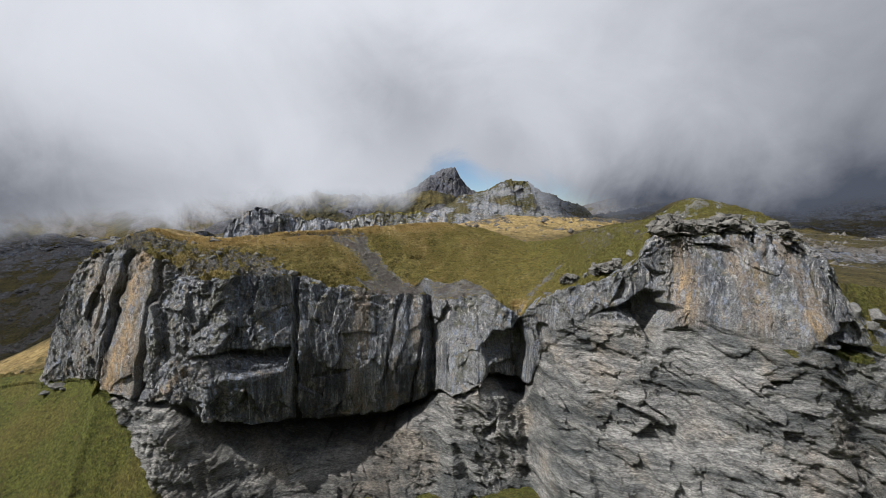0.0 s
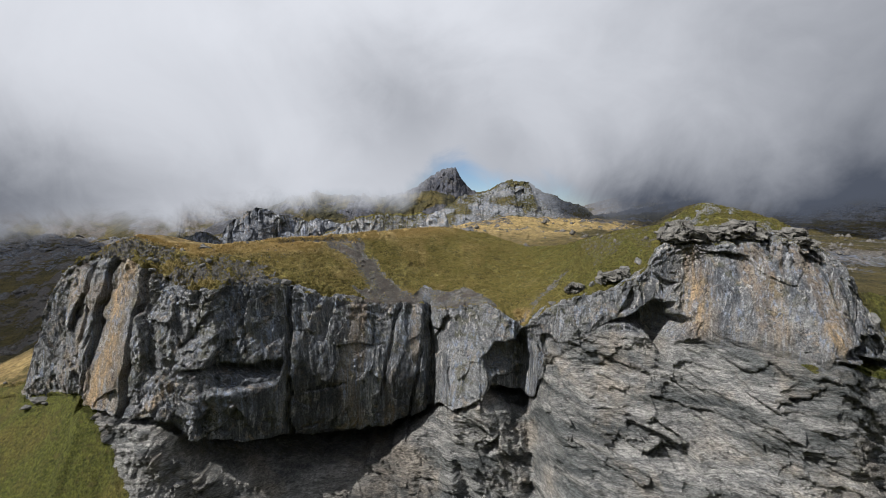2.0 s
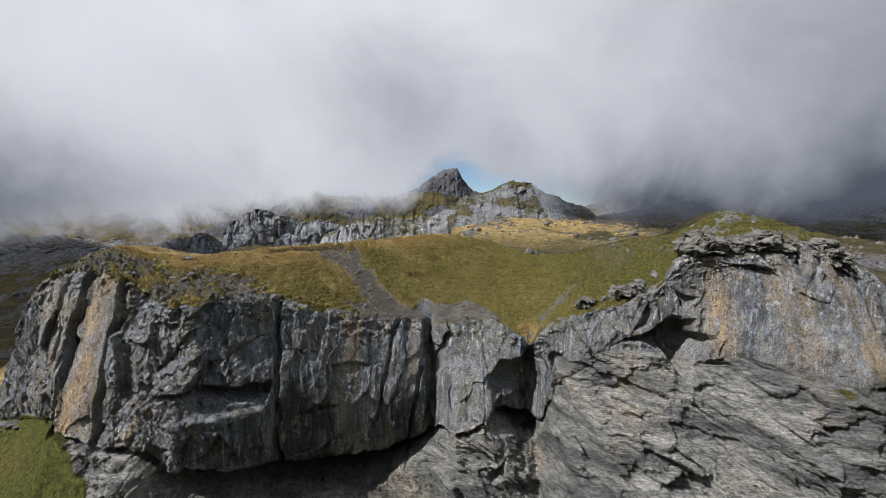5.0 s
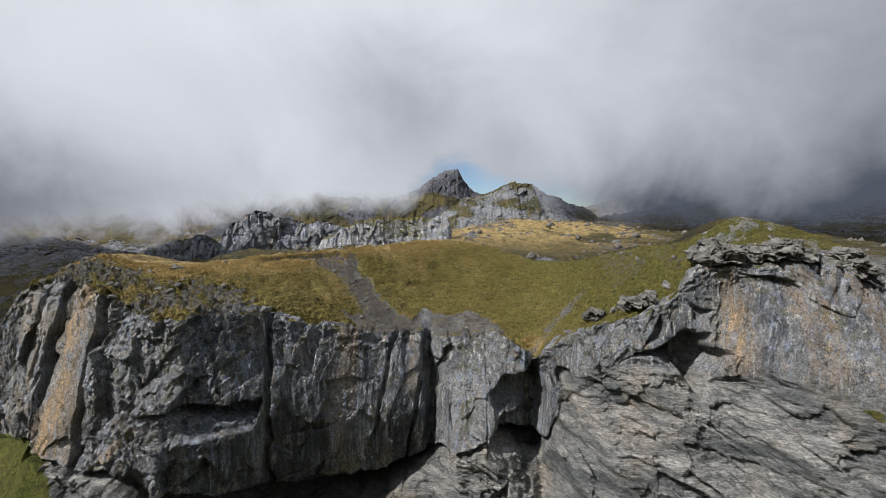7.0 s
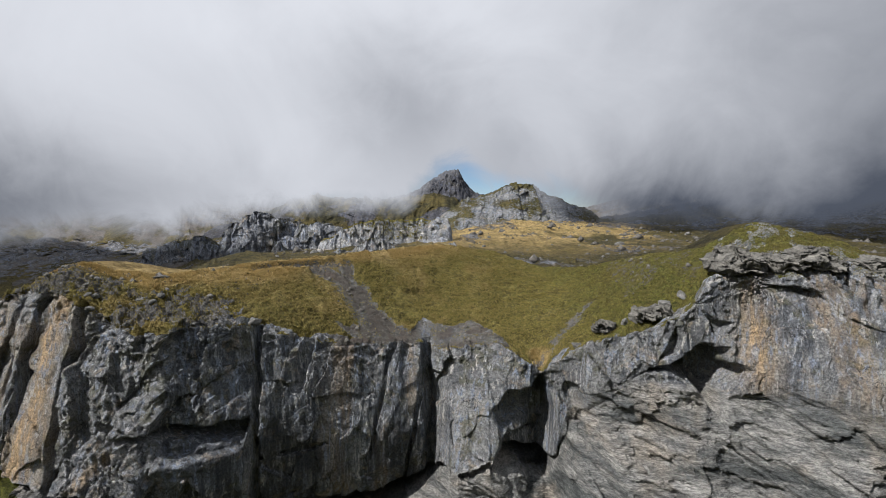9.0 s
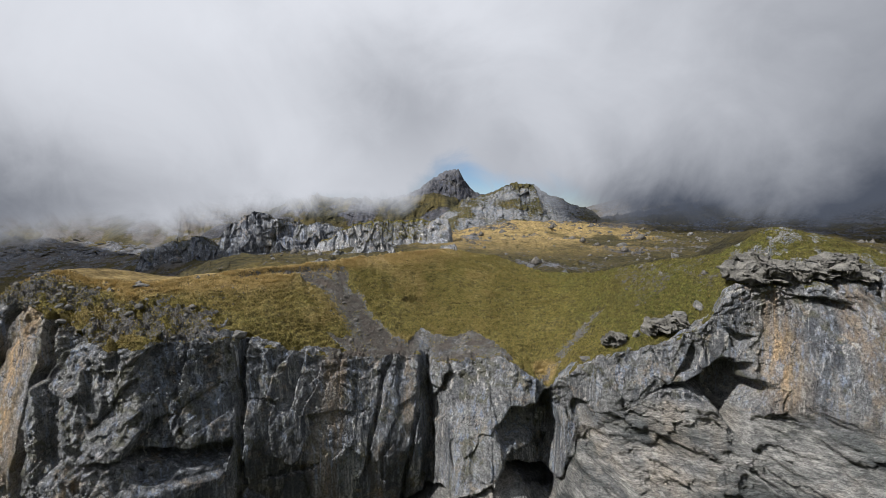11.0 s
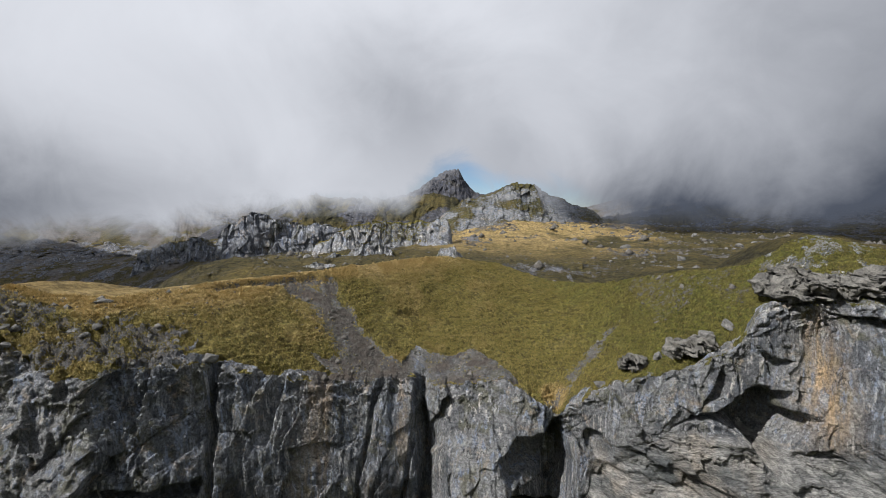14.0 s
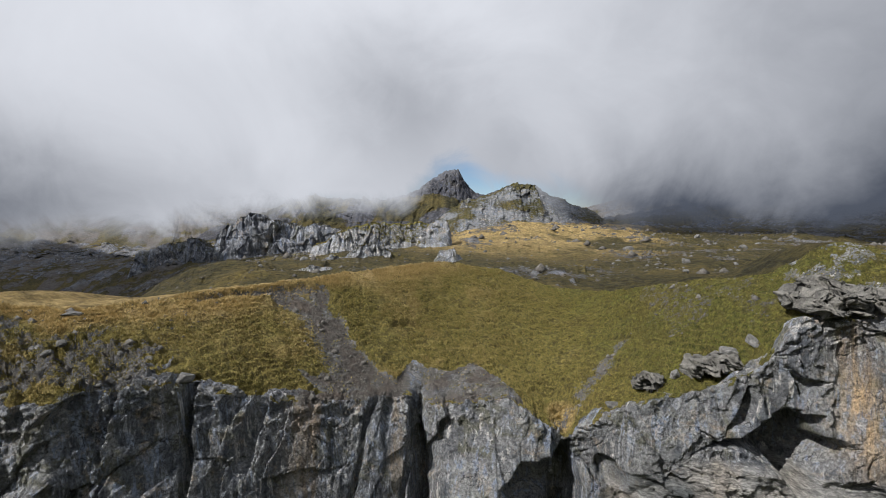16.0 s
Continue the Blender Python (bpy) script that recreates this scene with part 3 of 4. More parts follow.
# ---- materials ----
class Nodes:
    """Shortcuts for building a node material."""

    def __init__(self, name):
        self.mat = bpy.data.materials.new(name)
        self.mat.use_nodes = True
        self.tree = self.mat.node_tree
        self.bsdf = self.tree.nodes["Principled BSDF"]
        self.bsdf.inputs["Specular IOR Level"].default_value = 0.25
        self.place = self.node("ShaderNodeTexCoord").outputs["Object"]

    def node(self, kind, **inputs):
        n = self.tree.nodes.new(kind)
        for k, v in inputs.items():
            self.put(n.inputs[k.replace("_", " ")], v)
        return n

    def put(self, socket, v):
        if isinstance(v, bpy.types.NodeSocket):
            self.tree.links.new(v, socket)
        else:
            socket.default_value = v

    def stretch(self, scale, turn=(0, 0, 0)):
        n = self.node("ShaderNodeMapping", Vector=self.place)
        n.inputs["Scale"].default_value = scale
        n.inputs["Rotation"].default_value = [radians(a) for a in turn]
        return n.outputs[0]

    def noise(self, scale, detail=5, rough=0.6, where=None, warp=0.0):
        n = self.node("ShaderNodeTexNoise", Vector=where or self.place, Scale=scale, Detail=detail, Roughness=rough, Distortion=warp)
        return n.outputs[0]

    def ramp(self, v, lo, hi, a=0.0, b=1.0):
        n = self.node("ShaderNodeMapRange", Value=v)
        n.inputs[1].default_value, n.inputs[2].default_value, n.inputs[3].default_value, n.inputs[4].default_value = lo, hi, a, b
        return n.outputs[0]

    def math(self, op, a, b=0.0):
        n = self.node("ShaderNodeMath")
        n.operation = op
        self.put(n.inputs[0], a), self.put(n.inputs[1], b)
        return n.outputs[0]

    def mix(self, fac, a, b, blend="MIX"):
        n = self.node("ShaderNodeMix")
        n.data_type, n.blend_type = "RGBA", blend
        self.put(n.inputs[0], fac)
        for s, v in ((n.inputs[6], a), (n.inputs[7], b)):
            self.put(s, v if isinstance(v, bpy.types.NodeSocket) else (*v, 1))
        return n.outputs[2]

    def layer(self, name):
        n = self.node("ShaderNodeAttribute")
        n.attribute_name = name
        return n.outputs["Fac"]

    def bump(self, height, strength, distance, normal=None):
        n = self.node("ShaderNodeBump", Height=height, Strength=strength, Distance=distance)
        if normal:
            self.put(n.inputs["Normal"], normal)
        return n.outputs[0]


def terrain_material(name, coarse=1.0, green=((0.072, 0.070, 0.019), (0.305, 0.270, 0.072)), shade=None):
    """Rock, slate, rubble and turf by layers; coarse: how much larger the pattern is on distant slopes; shade: factor
    on the rock colour.
    """
    m = Nodes(name)
    m.place = m.stretch((1 / coarse,) * 3)
    turf, scree, slate_l, dry, tan = (m.layer(k) for k in ("turf", "scree", "slate", "dry", "tan"))
    stain_shade = m.layer("stain_shade")
    # grey limestone with dark, olive, rusty and pale runs of water
    streak = m.noise(1.0, 6, 0.6, m.stretch((0.55, 0.55, 0.06)), 0.5)
    runs = m.noise(1.0, 5, 0.65, m.stretch((1.9, 1.9, 0.10)), 0.3)
    thin = m.noise(1.0, 4, 0.7, m.stretch((5.0, 5.0, 0.25)), 0.2)
    blotch = m.noise(0.25, 6, 0.7, warp=0.6)
    grain = m.noise(4.5, 7, 0.8)
    speck = m.noise(1.4, 7, 0.78)
    rock = m.mix(m.ramp(blotch, 0.38, 0.62), (0.205, 0.216, 0.242), (0.45, 0.46, 0.475))
    rock = m.mix(m.ramp(speck, 0.38, 0.62), m.mix(1.0, rock, (0.52, 0.53, 0.55), "MULTIPLY"), rock)
    wet = m.ramp(m.math("ADD", streak, m.math("MULTIPLY", stain_shade, 0.16)), 0.52, 0.60, 0, 0.9)
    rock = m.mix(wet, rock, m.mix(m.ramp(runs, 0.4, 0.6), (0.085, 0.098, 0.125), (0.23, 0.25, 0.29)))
    rock = m.mix(m.ramp(m.noise(0.30, 5, 0.65, warp=1.0), 0.55, 0.62, 0, 0.65), rock, (0.13, 0.13, 0.085))
    rock = m.mix(m.ramp(runs, 0.53, 0.61, 0, 0.8), rock, m.mix(m.ramp(blotch, 0.4, 0.56), (0.64, 0.63, 0.62), (0.27, 0.33, 0.47)))
    rock = m.mix(m.ramp(thin, 0.60, 0.68, 0, 0.6), rock, (0.075, 0.08, 0.085))
    rock = m.mix(m.math("MULTIPLY", tan, m.ramp(runs, 0.38, 0.62, 1, 0.15)), rock, (0.62, 0.45, 0.28))
    rock = m.mix(m.ramp(m.noise(0.6, 6, 0.72, warp=0.6), 0.56, 0.66, 0, 0.6), rock, (0.44, 0.36, 0.28))
    shake = m.node("ShaderNodeTexNoise", Vector=m.place, Scale=0.9, Detail=5.0)
    bent = m.node("ShaderNodeVectorMath")
    bent.operation = "SCALE"
    bent.inputs["Scale"].default_value = 1.3
    m.put(bent.inputs[0], shake.outputs["Color"])
    moved = m.node("ShaderNodeVectorMath")
    moved.operation = "ADD"
    m.put(moved.inputs[0], m.stretch((0.5, 0.5, 0.3))), m.put(moved.inputs[1], bent.outputs[0])
    joint = m.node("ShaderNodeTexVoronoi", Vector=moved.outputs[0], Scale=1.3)
    joint.feature = "DISTANCE_TO_EDGE"
    split = m.math("MULTIPLY", m.ramp(joint.outputs["Distance"], 0.0, 0.035, 1, 0), m.ramp(m.noise(0.5, 4, 0.6), 0.48, 0.60))
    rock = m.mix(split, rock, (0.035, 0.036, 0.04))
    # above 1.0 the overhang's shade is painted near-black over the wet rock
    rock = m.mix(m.ramp(stain_shade, 1.0, 1.4, 0, 0.85), rock, (0.030, 0.032, 0.036))
    # slaty apron, paler, layered
    tilt = (0, 27, 0)
    leaf = m.noise(1.0, 7, 0.72, m.stretch((0.14, 0.3, 1.1), tilt), 0.5)
    fine = m.noise(1.0, 6, 0.75, m.stretch((0.7, 1.0, 5.5), tilt), 0.6)
    band = m.noise(1.0, 5, 0.6, m.stretch((0.05, 0.1, 0.34), tilt), 0.8)
    slate_c = m.mix(m.ramp(leaf, 0.38, 0.60), (0.172, 0.181, 0.192), (0.39, 0.395, 0.40))
    slate_c = m.mix(m.ramp(band, 0.42, 0.58), m.mix(1.0, slate_c, (0.48, 0.51, 0.52), 'MULTIPLY'), m.mix(1.0, slate_c, (1.22, 1.20, 1.18), 'MULTIPLY'))
    slate_c = m.mix(m.ramp(fine, 0.36, 0.60), m.mix(1.0, slate_c, (0.50, 0.505, 0.52), "MULTIPLY"), slate_c)
    slate_c = m.mix(m.ramp(m.noise(0.13, 5, 0.62, warp=0.6), 0.52, 0.66, 0, 0.6), slate_c, m.mix(m.ramp(fine, 0.4, 0.6), (0.25, 0.225, 0.20), (0.50, 0.44, 0.38)))
    slate_c = m.mix(m.ramp(m.noise(0.18, 5, 0.65, warp=0.8), 0.58, 0.72, 0, 0.6), slate_c, (0.15, 0.155, 0.14))
    slate_c = m.mix(m.ramp(m.noise(0.5, 5, 0.7), 0.66, 0.74, 0, 0.7), slate_c, (0.60, 0.59, 0.58))
    slate_c = m.mix(m.math('MULTIPLY', m.ramp(stain_shade, 0.0, 1.0, 0, 0.9), m.ramp(m.noise(0.35, 5, 0.65, warp=0.7), 0.35, 0.55, 0.6, 1.0)), slate_c, m.mix(m.ramp(leaf, 0.4, 0.6), (0.06, 0.056, 0.054), (0.17, 0.145, 0.125)))
    rock = m.mix(slate_l, rock, slate_c)
    lines = m.noise(1.0, 6, 0.78, m.stretch((1.6, 2.2, 8.0), tilt), 0.8)
    rough_c = m.node('ShaderNodeMix', Factor=slate_l)
    m.put(rough_c.inputs[2], grain), m.put(rough_c.inputs[3], lines)
    rock = m.mix(m.ramp(rough_c.outputs[0], 0.42, 0.58), m.mix(1.0, rock, (0.55, 0.55, 0.56), "MULTIPLY"), m.mix(1.0, rock, (1.3, 1.3, 1.29), "MULTIPLY"))
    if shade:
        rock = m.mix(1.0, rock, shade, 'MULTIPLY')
    # rubble
    stones = m.node("ShaderNodeTexVoronoi", Vector=m.place, Scale=2.4)
    grit = m.node("ShaderNodeTexVoronoi", Vector=m.place, Scale=6.5)
    tone = m.node("ShaderNodeSeparateColor", Color=stones.outputs["Color"]).outputs[0]
    rubble = m.mix(tone, (0.075, 0.072, 0.07), (0.22, 0.21, 0.20))
    rubble = m.mix(m.ramp(grit.outputs["Distance"], 0.1, 0.6, 0, 0.8), rubble, (0.07, 0.064, 0.06))
    rubble = m.mix(m.ramp(m.noise(0.45, 5, 0.7), 0.45, 0.7, 0, 0.8), rubble, (0.13, 0.105, 0.09))
    ground = m.mix(scree, rock, rubble)
    # turf
    tuft = m.noise(2.2, 7, 0.8)
    blade = m.noise(1.0, 5, 0.7, m.stretch((5.0, 5.0, 2.0)))
    patch = m.noise(0.16, 5, 0.65)
    grass = m.mix(m.ramp(tuft, 0.40, 0.62), *green)
    grass = m.mix(m.layer("lush"), grass, m.mix(m.ramp(tuft, 0.38, 0.64), (0.040, 0.052, 0.010), (0.165, 0.190, 0.036)))
    grass = m.mix(m.ramp(patch, 0.46, 0.66, 0, 0.55), grass, m.mix(m.ramp(tuft, 0.35, 0.65), (0.080, 0.062, 0.020), (0.30, 0.23, 0.07)))
    straw = m.mix(m.ramp(tuft, 0.35, 0.65), (0.29, 0.205, 0.08), (0.60, 0.45, 0.21))
    grass = m.mix(m.math("MULTIPLY", dry, m.ramp(m.noise(0.7, 5, 0.7), 0.3, 0.55, 0.35, 1.0)), grass, straw)
    grass = m.mix(m.ramp(blade, 0.35, 0.62), m.mix(1.0, grass, (0.45, 0.45, 0.45), "MULTIPLY"), grass)
    grass = m.mix(m.ramp(m.noise(0.75, 6, 0.75, warp=0.4), 0.54, 0.62, 0, 0.8), grass, m.mix(m.ramp(tuft, 0.35, 0.65), (0.040, 0.038, 0.014), (0.130, 0.110, 0.036)))
    edge = m.ramp(m.math("ADD", turf, m.ramp(m.noise(1.4, 7, 0.8), 0.3, 0.7, -0.4, 0.4)), 0.44, 0.56)
    colour = m.mix(edge, ground, grass)
    m.put(m.bsdf.inputs["Base Color"], colour)
    m.bsdf.inputs["Roughness"].default_value = 0.92
    # relief: cracks and pits on rock, thin leaves on slate, tufts on turf
    rock_h = m.math("ADD", m.ramp(joint.outputs["Distance"], 0.0, 0.06, 0, 0.35), m.math("MULTIPLY", speck, 2.6))
    if coarse > 1:
        rock_h = m.math("ADD", m.math("MULTIPLY", runs, 3.0), m.math("MULTIPLY", speck, 0.8))
    leaf_h = m.math("ADD", m.math("MULTIPLY", leaf, 2.2), m.math("MULTIPLY", fine, 1.3))
    relief = m.node("ShaderNodeMix", Factor=slate_l)
    m.put(relief.inputs[2], rock_h), m.put(relief.inputs[3], leaf_h)
    soft = m.node("ShaderNodeMix", Factor=edge)
    m.put(soft.inputs[2], relief.outputs[0]), m.put(soft.inputs[3], m.math("MULTIPLY", tuft, 2.4))
    n1 = m.bump(soft.outputs[0], 1.0, 0.36 * coarse ** 0.5)
    n2 = m.bump(grain, 1.0, 0.2 * coarse ** 0.5, n1)
    m.put(m.bsdf.inputs["Normal"], n2)
    return m.mat


TERRAIN = terrain_material("mountain_ground")
CRAG = terrain_material("crag_limestone", 2.2)
# the cloud's shade on the summit side is put into these darker colours
SHADED_HEIGHTS = terrain_material("mountainside", 7.0, ((0.016, 0.018, 0.010), (0.050, 0.046, 0.022)), (0.26, 0.26, 0.29))
BLUFF = terrain_material("bluff_limestone", 6.0, ((0.03, 0.03, 0.014), (0.12, 0.11, 0.05)), (0.68, 0.70, 0.74))
SHOULDER = terrain_material("mountain_shoulder", 4.0, ((0.030, 0.032, 0.014), (0.120, 0.110, 0.045)), (0.66, 0.67, 0.68))
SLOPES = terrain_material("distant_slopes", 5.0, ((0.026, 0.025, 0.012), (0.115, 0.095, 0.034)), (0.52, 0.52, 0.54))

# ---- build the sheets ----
seep_shade = (1 - above) * step(0.06, 0.22, 1 - (ZL - fz) / np.maximum(GAP, 0.1)) * step(2.0, 4.5, CUT)      # black wet rock at the back of the overhang, with the hollow's shade painted in
slate_mask = (1 - above) * (1 - seep_shade)
tan_mask = np.clip(0.35 * above * (1 - step(-40, -35, fx)) * step(-0.2, 0.3, fbm(fx / 2, fz / 6, 1, 4, 85)) + 0.9 * np.exp(-((fx - (-41.9 + (fz - 25) * 0.16)) / 1.3) ** 2) * above + 0.95 * np.exp(-((fx - 32.6) / 1.3) ** 2 - ((fz - 29.5) / 5) ** 2)
                   + 0.8 * np.exp(-((fx - 45) / 1.1) ** 2 - ((fz - 26.5) / 1.8) ** 2) + 0.7 * np.exp(-((fx - (-33.5 + (fz - 19) * 0.9)) / 0.8) ** 2 - ((fz - 18.5) / 2.2) ** 2)
                   + 0.7 * np.exp(-((fx + 9.5) / 2.0) ** 2 - ((fz - 5.5) / 2.0) ** 2)
                   + 0.36 * above * step(31, 33, fx) * (1 - step(46, 48, fx)) * step(-0.1, 0.3, fbm(fx / 1.6, fz / 14, 0, 4, 97)) + 0.4 * above * step(-15, -12, fx) * (1 - step(-4, -3, fx)) * step(-0.1, 0.4, fbm(fx / 2, fz / 8, 0, 4, 98)), 0, 1)
zero = np.zeros_like(fx)
# dark streaks by x; the last term paints the hollow's shade
stain_shade_mask = above * curve(COLS, (-56, -0.3), (-40, -0.3), (-30, 0.0), (-25, 0.4), (-17, 0.35), (-2, 0.3), (0.5, -0.1), (6, -0.3), (12, 0.4), (14, -0.1), (30, 0.0), (33.5, 0.5), (47, 0.45), (50, 0.1), (60, 0)) + 1.6 * seep_shade
# more of the dark streaks low on the belly, broken up by noise
stain_shade_mask = stain_shade_mask + above * belly * np.clip(0.3 + 0.75 * (1 - step(16, 22, fz + 4 * fbm(fx / 3, fz / 5, 8, 3, 82))) + 1.3 * fbm(fx / 2.6, fz / 9, 0, 4, 36) - 0.7 * step(0.25, 0.6, fbm(fx / 3.5, fz / 4, 4, 3, 39)), 0, 0.9)
stain_shade_mask = stain_shade_mask + (1 - above) * (1 - seep_shade) * curve(COLS, (-40, 0), (-34, 0.1), (-28, 0.3), (-18, 0.4), (-12, 0.7), (-8, 0.8), (-5, 0.3), (0, 0.1), (6, 0.0), (60, 0))
cut = (int(np.searchsorted(COLS, -0.6)), int(np.searchsorted(COLS, 12.4)))
for name, a, b, label in (("cliff", 0, cut[0] + 1, "grey and blue-black limestone buttress, undercut along its foot"),
                          ("cliff", cut[0], cut[1] + 1, "pale grey limestone slab between two dark clefts"),
                          ("cliff", cut[1], len(COLS), "tall streaked grey limestone wall above layered slate")):
    s = np.s_[:, a:b]
    ob = sheet(name, fx[s], fy[s], fz[s], TERRAIN, turf=turf_face[s], lush=0.8 + zero[s], scree=zero[s], slate=slate_mask[s], dry=zero[s], tan=tan_mask[s], stain_shade=stain_shade_mask[s])
    tagged(ob, label, "cliff", "cliffs", "structure")

tagged(sheet("meadow", tx, ty, tz, TERRAIN, turf=t_turf, scree=t_scree, lush=t_lush, slate=zero[:1], dry=t_dry, tan=zero[:1]),
       "sloping alpine meadow with a gravel slip and dry yellow grass", "meadow", "", "structure")
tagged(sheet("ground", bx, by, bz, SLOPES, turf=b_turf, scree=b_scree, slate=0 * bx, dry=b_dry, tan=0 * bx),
       "stony alpine basin and slopes rising to the mountains", "ground", "", "structure")
vx, vy, vz = front()
tagged(sheet("ground", vx, vy, vz, TERRAIN, turf=1 + 0 * vx, lush=0.8 + 0 * vx, scree=0 * vx, slate=0 * vx, dry=0 * vx, tan=0 * vx),
       "grassy valley floor below the cliff", "ground", "", "structure")


# ---- cloud bank ----
def cloud_material():
    m = Nodes("cloud")
    t = m.tree
    sep = m.node("ShaderNodeSeparateXYZ", Vector=m.place)
    # bearing and lift as seen from the valley
    bearing = m.math("ARCTAN2", sep.outputs[0], sep.outputs[1])
    reach = m.math("SQRT", m.math("ADD", m.math("MULTIPLY", sep.outputs[0], sep.outputs[0]), m.math("MULTIPLY", sep.outputs[1], sep.outputs[1])))
    lift = m.math("DIVIDE", sep.outputs[2], reach)
    flow = m.node("ShaderNodeCombineXYZ", X=bearing, Y=lift, Z=0.0).outputs[0]
    puff = m.noise(3.0, 7, 0.55, flow, 0.5)
    wisp = m.noise(9.0, 7, 0.6, flow, 0.9)
    # lower edge of the cloud along its length: bearing, lift
    c = m.node("ShaderNodeFloatCurve", Value=m.ramp(bearing, -2.4, 2.4))
    cm = c.mapping.curves[0]
    edge_line = ((-2.4, -0.02), (-0.69, -0.028), (-0.56, -0.022), (-0.51, -0.027), (-0.445, -0.010), (-0.384, 0.0), (-0.337, 0.010), (-0.23, 0.020), (-0.09, 0.024), (-0.06, 0.036), (-0.035, 0.062), (-0.01, 0.088), (0.02, 0.094),
                 (0.05, 0.082), (0.08, 0.062), (0.11, 0.050), (0.142, 0.047), (0.20, 0.042), (0.25, 0.022), (0.30, 0.004), (0.366, 0.0), (0.497, -0.006), (0.69, 0.0), (2.4, 0.0))
    for k, (a, v) in enumerate(edge_line):
        at = ((a + 2.4) / 4.8, (v + 0.1) / 0.25)
        if k < 2:
            cm.points[k].location = at
        else:
            cm.points.new(*at)
    c.mapping.update()
    base = m.ramp(c.outputs[0], 0.0, 1.0, -0.10, 0.15)
    ragged = m.math("ADD", m.math("SUBTRACT", lift, base), m.ramp(wisp, 0.2, 0.8, -0.030, 0.030))
    cover = m.node("ShaderNodeMapRange", Value=ragged)
    cover.interpolation_type = "SMOOTHSTEP"
    cover.inputs[1].default_value, cover.inputs[2].default_value = -0.030, 0.032

    def swell(a, b, ra, rb, amount):
        """A soft lighter or darker mass of cloud."""
        p = m.math("DIVIDE", m.math("SUBTRACT", m.math("ADD", bearing, m.ramp(wisp, 0.2, 0.8, -0.05, 0.05)), a), ra)
        q = m.math("DIVIDE", m.math("SUBTRACT", m.math("ADD", lift, m.ramp(puff, 0.2, 0.8, -0.06, 0.06)), b), rb)
        d = m.math("ADD", m.math("MULTIPLY", p, p), m.math("MULTIPLY", q, q))
        return m.math("MULTIPLY", m.math("POWER", 2.718, m.math("MULTIPLY", d, -1.0)), amount)

    light = m.math("ADD", 0.66, m.ramp(puff, 0.25, 0.75, -0.07, 0.07))
    for mass in ((-0.06, 0.19, 0.13, 0.13, -0.20), (-0.30, 0.26, 0.20, 0.12, -0.05), (-0.80, 0.03, 0.30, 0.12, -0.52), (0.80, 0.18, 0.48, 0.38, -0.32), (0.58, -0.01, 0.36, 0.11, -0.36),
                 (-0.15, 0.36, 0.4, 0.10, 0.08), (-0.30, 0.05, 0.25, 0.07, -0.06), (0.10, 0.10, 0.06, 0.08, -0.08), (0.38, -0.005, 0.20, 0.045, -0.18)):
        light = m.math("ADD", light, swell(*mass))
    colour = m.mix(m.ramp(light, 0.1, 0.75), (0.082, 0.095, 0.126), (0.765, 0.79, 0.855))
    glow = m.node("ShaderNodeEmission", Color=colour, Strength=1.0)
    clear = m.node("ShaderNodeBsdfTransparent")
    mixer = m.node("ShaderNodeMixShader", Fac=cover.outputs[0])
    t.links.new(clear.outputs[0], mixer.inputs[1])
    t.links.new(glow.outputs[0], mixer.inputs[2])
    t.links.new(mixer.outputs[0], t.nodes["Material Output"].inputs["Surface"])
    return m.mat


def cloud_bank():
    """The cloud stands as a wall over the far slopes; ragged roof pieces, out of view, are added to shade the slopes
    and the summit.
    """
    stuff = cloud_material()
    az = np.linspace(radians(-135), radians(85), 100)[None, :]
    wall = np.linspace(0, 1, 24)[:, None]
    roof = np.linspace(0, 1, 16)[:, None]
    pieces = [("cloud_bank", az, (720 - 60 * step(-0.12, 0.0, az) - 160 * step(0.15, 0.2, az)) * (1 - 0.04 * wall), -160 + 440 * wall + 0 * az)]
    # unseen roof pieces, set by bearing and distance to cast shade
    for a0, a1, near, far in ((-135, -78, 410, 1250), (-78, -56, 480, 1250), (-8, 85, 170, 900), (-25, 2, 1180, 1650)):
        side = np.linspace(radians(a0), radians(a1), 50)[None, :]
        inner = near + 30 * fbm(side * 6, 0, 0, 4, 88)
        pieces.append(("cloud_roof", side, far + (inner - far) * roof, 340 + 60 * np.sin(roof * 3.0) + 0 * side))
    for name, a, r, z in pieces:
        ob = sheet(name, r * np.sin(a), r * np.cos(a), z, stuff)
        ob.location = (0, 16, 42)
        tagged(ob, "low white and grey cloud hanging over the mountains, its unseen roof pieces added for shade", "cloud", "", "structure")


cloud_bank()


# ---- loose rock ----
def stone_material(name, dark, pale):
    m = Nodes(name)
    who = m.node("ShaderNodeObjectInfo").outputs["Random"]
    n1, n2 = m.noise(1.1, 7, 0.72), m.noise(5.0, 6, 0.75)
    c = m.mix(m.ramp(n1, 0.36, 0.64), dark, pale)
    c = m.mix(m.ramp(n2, 0.35, 0.62), m.mix(1.0, c, (0.5, 0.5, 0.51), "MULTIPLY"), c)
    c = m.mix(m.ramp(m.noise(0.7, 5, 0.7, warp=0.5), 0.60, 0.72, 0, 0.6), c, (0.10, 0.10, 0.07))
    c = m.mix(m.ramp(who, 0, 1, 0.0, 0.45), c, m.mix(1.0, c, (0.6, 0.58, 0.55), "MULTIPLY"))
    m.put(m.bsdf.inputs["Base Color"], c)
    m.bsdf.inputs["Roughness"].default_value = 0.9
    m.put(m.bsdf.inputs["Normal"], m.bump(n2, 0.8, 0.1, m.bump(n1, 0.8, 0.3)))
    return m.mat


OUTCROP = stone_material("outcrop_limestone", (0.10, 0.10, 0.10), (0.29, 0.285, 0.27))
